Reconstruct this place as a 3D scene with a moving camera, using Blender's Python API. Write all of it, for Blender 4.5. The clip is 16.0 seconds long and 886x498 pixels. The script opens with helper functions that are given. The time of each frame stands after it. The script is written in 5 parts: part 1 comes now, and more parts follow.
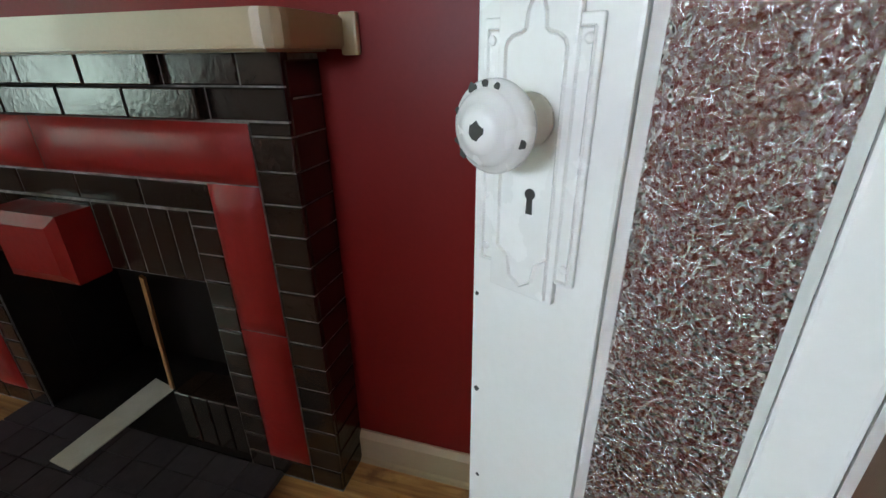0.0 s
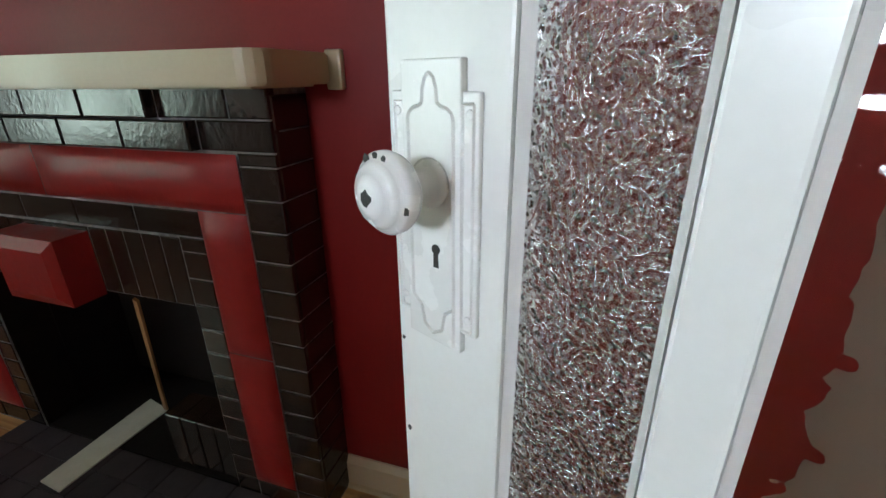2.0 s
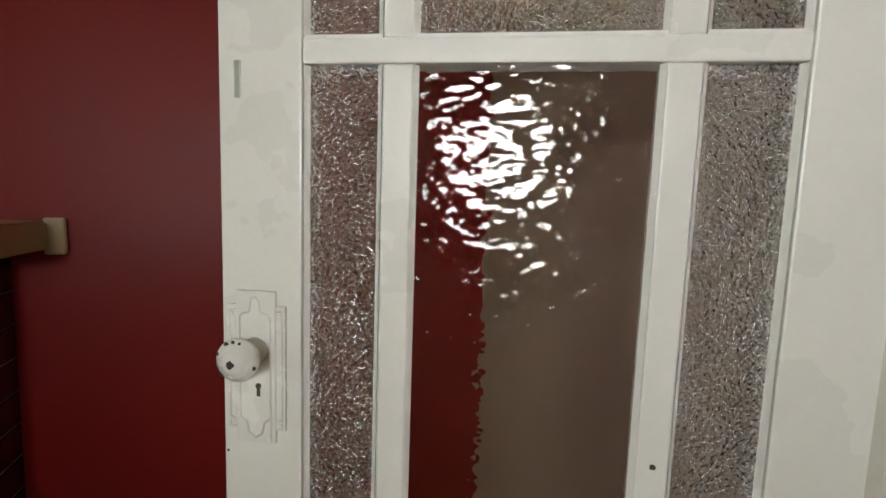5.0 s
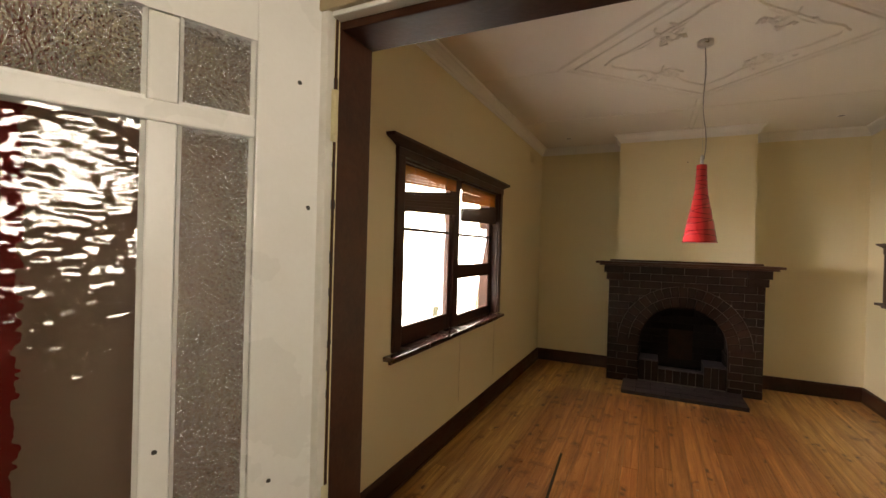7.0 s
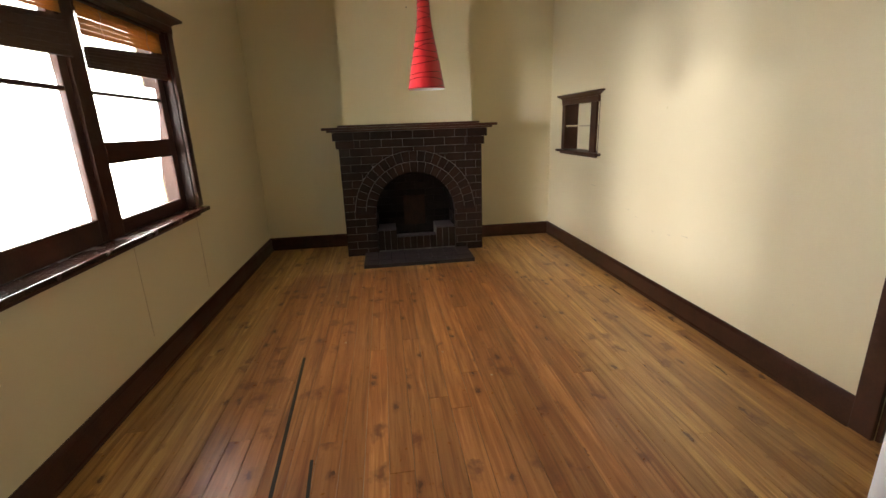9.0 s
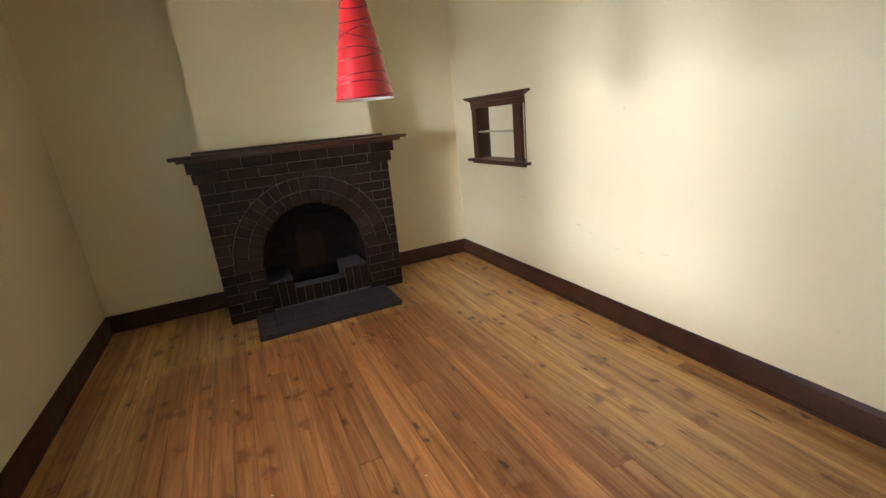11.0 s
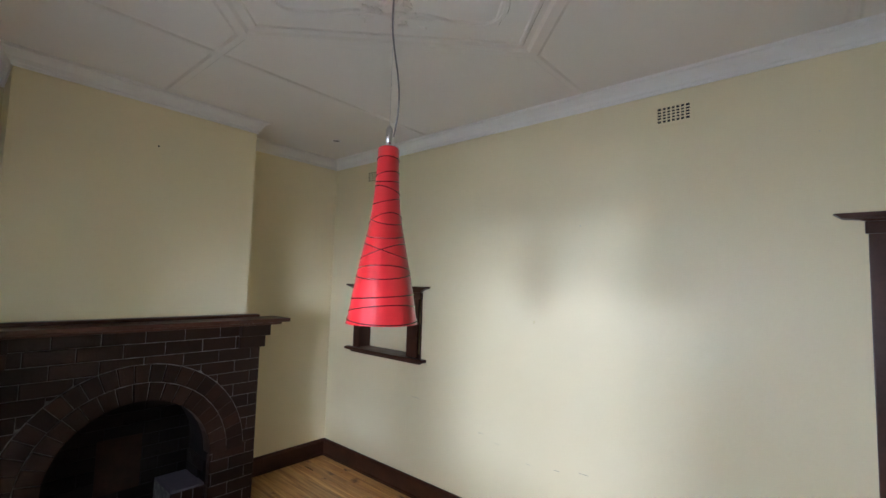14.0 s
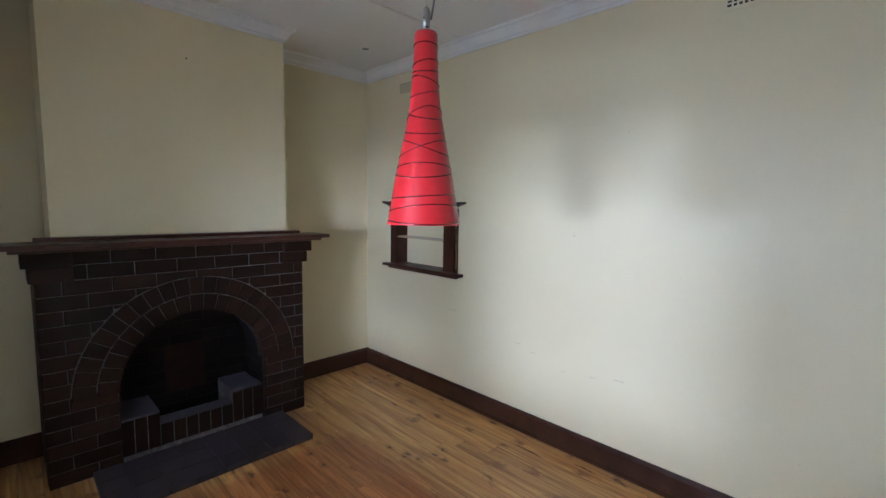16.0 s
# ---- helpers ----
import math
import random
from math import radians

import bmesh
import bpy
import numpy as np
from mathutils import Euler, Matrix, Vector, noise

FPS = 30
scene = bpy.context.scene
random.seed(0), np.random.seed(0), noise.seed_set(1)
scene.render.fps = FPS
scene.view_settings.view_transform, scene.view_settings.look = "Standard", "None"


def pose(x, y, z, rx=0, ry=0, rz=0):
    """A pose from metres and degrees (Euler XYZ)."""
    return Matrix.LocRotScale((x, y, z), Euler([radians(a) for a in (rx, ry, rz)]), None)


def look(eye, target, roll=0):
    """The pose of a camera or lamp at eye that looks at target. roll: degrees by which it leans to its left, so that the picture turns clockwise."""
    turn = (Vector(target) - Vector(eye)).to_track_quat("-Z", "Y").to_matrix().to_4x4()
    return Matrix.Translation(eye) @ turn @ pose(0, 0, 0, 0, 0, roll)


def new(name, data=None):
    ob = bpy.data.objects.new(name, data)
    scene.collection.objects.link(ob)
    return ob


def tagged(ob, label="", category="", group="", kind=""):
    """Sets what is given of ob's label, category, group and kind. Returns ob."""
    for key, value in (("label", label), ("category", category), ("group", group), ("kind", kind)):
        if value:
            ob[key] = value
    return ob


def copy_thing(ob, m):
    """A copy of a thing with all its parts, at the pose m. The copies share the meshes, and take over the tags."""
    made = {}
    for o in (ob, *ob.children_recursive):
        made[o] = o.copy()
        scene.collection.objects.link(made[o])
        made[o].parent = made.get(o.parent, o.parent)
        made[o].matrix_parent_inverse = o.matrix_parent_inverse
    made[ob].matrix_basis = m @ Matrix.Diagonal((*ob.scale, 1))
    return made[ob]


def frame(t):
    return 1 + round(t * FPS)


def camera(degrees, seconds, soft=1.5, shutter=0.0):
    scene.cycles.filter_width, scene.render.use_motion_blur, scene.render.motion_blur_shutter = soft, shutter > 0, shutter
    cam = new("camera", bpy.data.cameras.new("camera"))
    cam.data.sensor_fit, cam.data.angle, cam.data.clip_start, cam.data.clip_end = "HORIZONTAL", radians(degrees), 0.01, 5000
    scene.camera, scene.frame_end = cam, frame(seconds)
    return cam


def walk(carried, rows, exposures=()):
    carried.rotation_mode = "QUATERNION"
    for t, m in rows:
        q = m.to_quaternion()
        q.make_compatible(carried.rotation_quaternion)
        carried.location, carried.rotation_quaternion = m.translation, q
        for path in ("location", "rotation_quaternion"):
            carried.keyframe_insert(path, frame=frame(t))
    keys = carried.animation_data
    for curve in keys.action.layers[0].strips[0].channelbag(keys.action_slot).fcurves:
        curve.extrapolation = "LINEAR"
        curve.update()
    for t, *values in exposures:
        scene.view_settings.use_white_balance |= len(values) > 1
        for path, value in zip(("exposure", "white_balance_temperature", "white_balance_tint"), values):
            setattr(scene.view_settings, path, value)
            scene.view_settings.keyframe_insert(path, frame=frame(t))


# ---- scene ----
cam = camera(90.5, 16.0)
PATH = [
    (0, (-0.573, -0.5, 1.396), (-2.321, -1.032, 0.582), -0.6),
    (0.5, (-0.582, -0.485, 1.41), (-2.332, -1.017, 0.601), -0.3),
    (1, (-0.58, -0.453, 1.422), (-2.34, -1.005, 0.65), -0.7),
    (1.5, (-0.581, -0.44, 1.426), (-2.346, -1.029, 0.695), -0.9),
    (2, (-0.585, -0.431, 1.425), (-2.354, -1.007, 0.69), -0.6),
    (2.5, (-0.59, -0.43, 1.425), (-2.363, -0.993, 0.69), -0.2),
    (3, (-0.589, -0.43, 1.43), (-2.369, -0.988, 0.707), -0.3),
    (3.5, (-0.575, -0.425, 1.439), (-2.385, -0.958, 0.774), -0.4),
    (4, (-0.518, -0.409, 1.471), (-2.422, -0.704, 0.937), 0.6),
    (4.2, (-0.459, -0.407, 1.493), (-2.4, -0.515, 1.022), 0.9),
    (6.3, (-0.09, -0.649, 1.575), (-1.393, 0.868, 1.582), 1.8),
    (6.5, (-0.071, -0.609, 1.573), (-1.266, 0.995, 1.557), 1.9),
    (7, (-0.017, -0.466, 1.551), (-0.875, 1.341, 1.542), 1.6),
    (7.2, (0.004, -0.378, 1.531), (-0.744, 1.477, 1.544), 1.3),
    (7.5, (0.035, -0.252, 1.507), (-0.577, 1.651, 1.482), -0.1),
    (8, (0.107, -0.104, 1.476), (-0.341, 1.835, 1.277), -2.4),
    (8.5, (0.13, 0.041, 1.437), (0.051, 1.98, 0.951), -2.9),
    (8.7, (0.083, 0.138, 1.428), (0.193, 2.067, 0.91), -1.6),
    (10.8, (-0.146, 1.237, 1.486), (0.398, 3.052, 0.844), -4.1),
    (11, (-0.208, 1.319, 1.537), (0.579, 3.068, 0.969), -5.5),
    (11.5, (-0.35, 1.593, 1.58), (0.609, 3.293, 1.142), -3.9),
    (12, (-0.357, 1.882, 1.575), (0.658, 3.539, 1.101), -3.4),
    (12.5, (-0.414, 1.994, 1.632), (0.885, 3.484, 1.333), -2.4),
    (13, (-0.514, 2.014, 1.687), (0.905, 3.401, 1.431), -3.1),
    (13.5, (-0.562, 1.975, 1.708), (0.941, 3.294, 1.668), 2.3),
    (14, (-0.595, 1.956, 1.753), (0.912, 3.263, 1.902), 1.7),
    (14.5, (-0.587, 1.998, 1.776), (0.864, 3.367, 1.932), 1.2),
    (15, (-0.582, 2.003, 1.78), (0.842, 3.398, 1.938), 2.0),
    (15.5, (-0.591, 2.001, 1.75), (0.827, 3.41, 1.816), 2.2),
    (16, (-0.575, 2.01, 1.683), (0.833, 3.416, 1.483), 1.0),
]
EXPOSURES = [(0, 0.68, 5700, 8), (2.5, 0.64, 5750, 8), (4.2, 0.45, 6100, 9), (6.3, -0.4, 8600, 17), (7.5, 0.05, 9200, 17), (8.5, 0.1, 8000, 13), (11, 0.4, 6650, 9), (13, -0.05, 5950, 7), (15, -0.1, 5650, 7), (16, -0.15, 5350, 9)]
walk(cam, [(r[0], look(*r[1:])) for r in PATH], EXPOSURES)

# ---- world, lights, exposure ----
world = bpy.data.worlds.new("world")
scene.world = world
world.use_nodes = True
wn = world.node_tree
sky = wn.nodes.new("ShaderNodeTexSky")
sky.sky_type, sky.sun_disc = "NISHITA", False
sky.sun_elevation, sky.sun_rotation = radians(38), radians(0)
wn.links.new(sky.outputs[0], wn.nodes["Background"].inputs[0])
wn.nodes["Background"].inputs[1].default_value = 0.12
sun = new("sun", bpy.data.lights.new("sun", "SUN"))
sun.data.energy, sun.data.angle, sun.data.color = 2.0, radians(0.6), (1, 0.95, 0.88)
sun.matrix_world = look((0, 13, 10), (0, 0, 0))


def window_light(name, m, w, h, power, colour):
    lamp = bpy.data.lights.new(name, "AREA")
    lamp.shape, lamp.size, lamp.size_y, lamp.energy, lamp.color = "RECTANGLE", w, h, power, colour
    ob = new(name, lamp)
    ob.matrix_world = m
    return ob


for y in (2.415, 3.43):
    window_light("daylight_dining_window", look((-1.635, y, 1.32), (0.0, y, 1.07)), 0.90, 0.86, 21, (0.80, 0.86, 1.0))
window_light("high_sky_over_the_yard", look((-3.9, 1.7, 3.3), (-1.46, 2.7, 1.3)), 6.5, 1.8, 210, (0.74, 0.82, 1.0))
window_light("bright_yard_to_the_south", look((-4.6, 1.6, 1.68), (-1.46, 2.85, 1.35)), 0.65, 0.6, 270, (0.78, 0.82, 1.0))
window_light("bright_yard_to_the_north", look((-4.6, 3.6, 1.6), (-1.46, 2.95, 1.35)), 0.8, 0.6, 150, (0.72, 0.77, 1.0))
side = window_light("daylight_sitting_side_window", look((1.42, -1.35, 1.88), (-0.75, 0.15, 1.95)), 0.62, 0.42, 5.2, (0.90, 0.97, 1.0))
side.data.spread = radians(80)  # narrowed by hand so the door is lit more than the fireplace
window_light("daylight_sitting_garden_window", look((0.4, -4.18, 1.55), (-0.3, 0.0, 1.3)), 1.1, 1.1, 0.5, (0.92, 1.0, 0.9))

# ---- materials ----


def nodes_of(name):
    m = bpy.data.materials.new(name)
    m.use_nodes = True
    t = m.node_tree
    return m, t, t.nodes["Principled BSDF"]


def add(t, kind, **inputs):
    n = t.nodes.new("ShaderNode" + kind)
    for k, v in inputs.items():
        n.inputs[k.replace("_", " ")].default_value = v
    return n


def ramp(t, fac, stops):
    r = t.nodes.new("ShaderNodeValToRGB")
    e = r.color_ramp.elements
    while len(e) < len(stops):
        e.new(0.5)
    for el, (p, c) in zip(e, stops):
        el.position, el.color = p, (*c, 1) if len(c) == 3 else c
    t.links.new(fac, r.inputs[0])
    return r.outputs[0]


def mix(t, fac, a, b, how="MIX"):
    n = t.nodes.new("ShaderNodeMix")
    n.data_type, n.blend_type = "RGBA", how
    for s, v in ((0, fac), (6, a), (7, b)):
        if isinstance(v, (int, float)):
            n.inputs[s].default_value = v
        elif isinstance(v, tuple):
            n.inputs[s].default_value = (*v, 1)
        else:
            t.links.new(v, n.inputs[s])
    return n.outputs[2]


def place(t, scale=(1, 1, 1), world_space=True):
    src = t.nodes.new("ShaderNodeNewGeometry").outputs["Position"] if world_space else t.nodes.new("ShaderNodeTexCoord").outputs["Object"]
    mp = t.nodes.new("ShaderNodeMapping")
    mp.inputs["Scale"].default_value = scale
    t.links.new(src, mp.inputs[0])
    return mp.outputs[0]


def noise_tex(t, vec, scale, detail=4.0, rough=0.55):
    n = add(t, "TexNoise", Scale=scale, Detail=detail, Roughness=rough)
    t.links.new(vec, n.inputs["Vector"])
    return n.outputs[0]


def bump(t, bsdf, height, strength, distance=0.002, after=None):
    b = add(t, "Bump", Strength=strength, Distance=distance)
    t.links.new(height, b.inputs["Height"])
    if after:
        t.links.new(after, b.inputs["Normal"])
    t.links.new(b.outputs[0], bsdf.inputs["Normal"])
    return b.outputs[0]


def surface(name, dark, light, rough=0.5, scale=2.5, fine=60.0, bumps=0.15, spread=0.5, tint=0.0, coat=0.0, metal=0.0, dirt=None, rough_var=0.08, dist=0.002, spec=0.5):
    """Two scales of tone, fine relief and uneven gloss."""
    m, t, b = nodes_of(name)
    p = place(t)
    big, small = noise_tex(t, p, scale), noise_tex(t, p, fine, 5)
    c = ramp(t, big, [(0.5 - spread / 2, dark), (0.5 + spread / 2, light)])
    c = mix(t, 0.25, c, ramp(t, small, [(0.3, dark), (0.7, light)]))
    if dirt:
        spots = ramp(t, noise_tex(t, p, dirt[1], 6, 0.7), [(dirt[2], (0, 0, 0)), (dirt[2] + 0.07, (1, 1, 1))])
        c = mix(t, spots, c, dirt[0])
    if tint:
        info = t.nodes.new("ShaderNodeObjectInfo").outputs["Random"]
        c = mix(t, tint, c, ramp(t, info, [(0, dark), (1, light)]))
    t.links.new(c, b.inputs["Base Color"])
    r = ramp(t, big, [(0.3, (rough - rough_var,) * 3), (0.7, (rough + rough_var,) * 3)])
    t.links.new(r, b.inputs["Roughness"])
    b.inputs["Metallic"].default_value = metal
    b.inputs["Specular IOR Level"].default_value = spec
    b.inputs["Coat Weight"].default_value = coat
    b.inputs["Coat Roughness"].default_value = 0.12
    bump(t, b, small, bumps, dist)
    return m


cream = surface("cream_wall_paint", (0.68, 0.59, 0.37), (0.72, 0.63, 0.41), 0.55, 1.2, 90, 0.12)
ceiling_white = surface("ceiling_plaster", (0.66, 0.62, 0.55), (0.72, 0.68, 0.61), 0.7, 1.0, 70, 0.15)
cornice_white = surface("cornice_plaster", (0.70, 0.68, 0.65), (0.76, 0.74, 0.70), 0.6, 3, 70, 0.1)
red_paint = surface("red_wall_paint", (0.17, 0.008, 0.007), (0.22, 0.012, 0.010), 0.45, 1.4, 90, 0.15, spec=0.25)
taupe = surface("taupe_wall_tone", (0.30, 0.212, 0.165), (0.345, 0.247, 0.193), 0.55, 1.4, 90, 0.12)
white_gloss = surface("white_gloss_paint", (0.74, 0.72, 0.68), (0.82, 0.80, 0.77), 0.30, 5, 120, 0.12, dirt=((0.50, 0.40, 0.27), 9, 0.70))
knob_paint = surface("chipped_white_enamel", (0.76, 0.74, 0.70), (0.83, 0.81, 0.78), 0.25, 20, 200, 0.08)
chip_dark = surface("bare_dark_metal", (0.02, 0.017, 0.015), (0.05, 0.045, 0.04), 0.5, 60, 300, 0.3)
old_edge = surface("yellowed_old_paint", (0.60, 0.50, 0.25), (0.74, 0.67, 0.47), 0.5, 8, 60, 0.3, dirt=((0.10, 0.07, 0.05), 22, 0.66))
cream_gloss = surface("cream_gloss_paint", (0.42, 0.325, 0.20), (0.48, 0.375, 0.24), 0.35, 4, 90, 0.08)
dark_wood = surface("dark_stained_wood", (0.022, 0.008, 0.005), (0.078, 0.028, 0.015), 0.36, 6, 80, 0.25, coat=0.05, spec=0.25)
polished_wood = surface("polished_dark_wood", (0.026, 0.009, 0.006), (0.062, 0.022, 0.013), 0.24, 6, 80, 0.12, coat=0.4, spec=0.5)
brown_brick = surface("brown_glazed_brick", (0.009, 0.004, 0.0026), (0.034, 0.0145, 0.0085), 0.5, 14, 90, 0.5, tint=0.6, dist=0.004, spec=0.16)
glazed_brick = surface("dark_glazed_brick", (0.010, 0.006, 0.005), (0.034, 0.018, 0.013), 0.16, 14, 60, 0.30, tint=0.5, dist=0.003, spec=0.5)
soot_brick = surface("sooty_brick", (0.006, 0.005, 0.005), (0.020, 0.014, 0.012), 0.7, 14, 90, 0.5, tint=0.4, dist=0.004, spec=0.06)
mortar = surface("grey_mortar", (0.05, 0.045, 0.045), (0.30, 0.28, 0.27), 0.85, 26, 150, 0.5, spec=0.15)
dark_mortar = surface("sooty_mortar", (0.012, 0.011, 0.011), (0.026, 0.023, 0.022), 0.9, 20, 150, 0.5, spec=0.05)
hearth_tile = surface("dark_quarry_tile", (0.020, 0.014, 0.017), (0.062, 0.047, 0.052), 0.5, 16, 80, 0.5, tint=0.35, spec=0.3, spread=0.35)
red_tile = surface("red_glazed_tile", (0.19, 0.010, 0.008), (0.25, 0.016, 0.013), 0.40, 9, 40, 0.25, coat=0.0, dist=0.004, spec=0.22)
lamp_red = surface("red_ceramic_glaze", (0.50, 0.016, 0.020), (0.56, 0.02, 0.027), 0.30, 5, 60, 0.03, coat=0.7, rough_var=0.02)
lamp_line = surface("dark_glossy_thread", (0.06, 0.006, 0.008), (0.12, 0.010, 0.014), 0.08, 30, 90, 0.05, coat=1.0)
lamp_inside = surface("white_lamp_lining", (0.75, 0.74, 0.72), (0.8, 0.79, 0.77), 0.5, 10, 90, 0.05)
steel = surface("brushed_steel", (0.45, 0.44, 0.42), (0.58, 0.57, 0.55), 0.32, 30, 200, 0.08, metal=1.0)
cable_grey = surface("grey_cable_sheath", (0.16, 0.15, 0.15), (0.24, 0.23, 0.22), 0.5, 40, 200, 0.1)
scuff_grey = surface("faint_grey_scuff", (0.30, 0.26, 0.19), (0.42, 0.37, 0.27), 0.7, 30, 90, 0.1)
vent_dark = surface("vent_shadow", (0.02, 0.02, 0.02), (0.03, 0.03, 0.03), 0.9, 30, 90, 0.1)
lath = surface("raw_pine_lath", (0.33, 0.15, 0.05), (0.45, 0.22, 0.08), 0.6, 20, 90, 0.3)
strip_white = surface("dusty_white_board", (0.50, 0.45, 0.38), (0.62, 0.57, 0.49), 0.6, 14, 90, 0.2)
earth = surface("garden_ground", (0.05, 0.06, 0.03), (0.11, 0.11, 0.06), 0.9, 1.0, 20, 0.5)


def wood_floor():
    m, t, b = nodes_of("pine_floorboards")
    rnd = t.nodes.new("ShaderNodeObjectInfo").outputs["Random"]
    geo = t.nodes.new("ShaderNodeNewGeometry").outputs["Position"]
    off = t.nodes.new("ShaderNodeVectorMath")
    off.operation = "MULTIPLY_ADD"
    comb = t.nodes.new("ShaderNodeCombineXYZ")
    for i in range(3):
        t.links.new(rnd, comb.inputs[i])
    t.links.new(comb.outputs[0], off.inputs[0])
    off.inputs[1].default_value = (3.0, 17.0, 5.0)
    t.links.new(geo, off.inputs[2])
    mp = t.nodes.new("ShaderNodeMapping")
    mp.inputs["Scale"].default_value = (26, 1.3, 1)
    t.links.new(off.outputs[0], mp.inputs[0])
    grain = add(t, "TexNoise", Scale=1.0, Detail=6.0, Roughness=0.62, Distortion=1.3)
    t.links.new(mp.outputs[0], grain.inputs["Vector"])
    honey = ramp(t, grain.outputs[0], [(0.26, (0.27, 0.120, 0.036)), (0.46, (0.50, 0.270, 0.090)), (0.60, (0.63, 0.37, 0.14)), (0.74, (0.78, 0.52, 0.23))])
    tone = ramp(t, rnd, [(0, (0.74, 0.66, 0.60)), (0.35, (0.90, 0.86, 0.82)), (0.7, (1.0, 0.97, 0.93)), (1, (1.26, 1.20, 1.10))])
    c = mix(t, 1.0, honey, tone, "MULTIPLY")
    # long dark heartwood flames
    flame = add(t, "TexNoise", Scale=1.0, Detail=4.0, Roughness=0.55, Distortion=0.9)
    mf = t.nodes.new("ShaderNodeMapping")
    mf.inputs["Scale"].default_value = (17.0, 0.8, 1)
    t.links.new(off.outputs[0], mf.inputs[0])
    t.links.new(mf.outputs[0], flame.inputs["Vector"])
    c = mix(t, ramp(t, flame.outputs[0], [(0.46, (0, 0, 0)), (0.64, (0.75, 0.75, 0.75))]), c, mix(t, 1.0, c, (0.60, 0.45, 0.36), "MULTIPLY"))

    def knots(cell, share, warp, stops, tint, c):
        """Scattered knots: one to a cell at most, bent out of round by noise."""
        mk = t.nodes.new("ShaderNodeMapping")
        mk.inputs["Scale"].default_value = (*cell, 1)
        t.links.new(off.outputs[0], mk.inputs[0])
        wave = add(t, "TexNoise", Scale=3.4, Detail=4.0, Roughness=0.6)
        t.links.new(mk.outputs[0], wave.inputs["Vector"])
        bent = t.nodes.new("ShaderNodeVectorMath")
        bent.operation = "MULTIPLY_ADD"
        bent.inputs[1].default_value = (warp, warp, 0.0)
        t.links.new(wave.outputs["Color"], bent.inputs[0])
        t.links.new(mk.outputs[0], bent.inputs[2])
        vor = add(t, "TexVoronoi", Scale=1.0, Randomness=1.0)
        vor.voronoi_dimensions = "2D"
        t.links.new(bent.outputs[0], vor.inputs["Vector"])
        pick = t.nodes.new("ShaderNodeSeparateColor")
        t.links.new(vor.outputs["Color"], pick.inputs[0])
        few = ramp(t, pick.outputs[0], [(1 - share, (0, 0, 0)), (1.01 - share, (1, 1, 1))])
        shape = ramp(t, vor.outputs["Distance"], [(d, (v, v, v)) for d, v in stops])
        return mix(t, mix(t, 1.0, few, shape, "MULTIPLY"), c, tint)

    c = knots((5.0, 4.2), 0.34, 0.85, ((0.0, 0.85), (0.10, 0.70), (0.17, 0.40), (0.30, 0.0)), (0.17, 0.056, 0.020), c)
    c = knots((9.0, 5.0), 0.16, 0.55, ((0.0, 1.0), (0.09, 0.85), (0.14, 0.35), (0.30, 0.0)), (0.095, 0.028, 0.011), c)
    # the worn, redder field that a carpet once covered
    sep = t.nodes.new("ShaderNodeSeparateXYZ")
    wob = noise_tex(t, place(t, (0.9, 0.9, 0.9)), 2.0)

    def band(axis, lo, hi):
        mul = t.nodes.new("ShaderNodeMath")
        mul.operation = "MULTIPLY_ADD"
        t.links.new(wob, mul.inputs[0])
        mul.inputs[1].default_value = 0.12
        t.links.new(sep.outputs[axis], mul.inputs[2])
        r1 = t.nodes.new("ShaderNodeMapRange")
        r1.inputs[1].default_value, r1.inputs[2].default_value = lo, lo + 0.10
        r2 = t.nodes.new("ShaderNodeMapRange")
        r2.inputs[1].default_value, r2.inputs[2].default_value = hi, hi - 0.10
        for r in (r1, r2):
            t.links.new(mul.outputs[0], r.inputs[0])
        m2 = t.nodes.new("ShaderNodeMath")
        m2.operation = "MULTIPLY"
        t.links.new(r1.outputs[0], m2.inputs[0])
        t.links.new(r2.outputs[0], m2.inputs[1])
        return m2.outputs[0]

    t.links.new(geo, sep.inputs[0])
    bx, by = band(0, -0.95, 1.25), band(1, -9, 4.78)
    both = t.nodes.new("ShaderNodeMath")
    both.operation = "MULTIPLY"
    t.links.new(bx, both.inputs[0])
    t.links.new(by, both.inputs[1])
    c = mix(t, both.outputs[0], c, mix(t, 1.0, c, (0.74, 0.57, 0.58), "MULTIPLY"))
    fine = noise_tex(t, place(t), 40, 5)
    t.links.new(c, b.inputs["Base Color"])
    t.links.new(ramp(t, fine, [(0.3, (0.26,) * 3), (0.7, (0.42,) * 3)]), b.inputs["Roughness"])
    b.inputs["Coat Weight"].default_value = 0.25
    b.inputs["Coat Roughness"].default_value = 0.22
    bump(t, b, grain.outputs[0], 0.12, 0.002)
    return m


floor_wood = wood_floor()


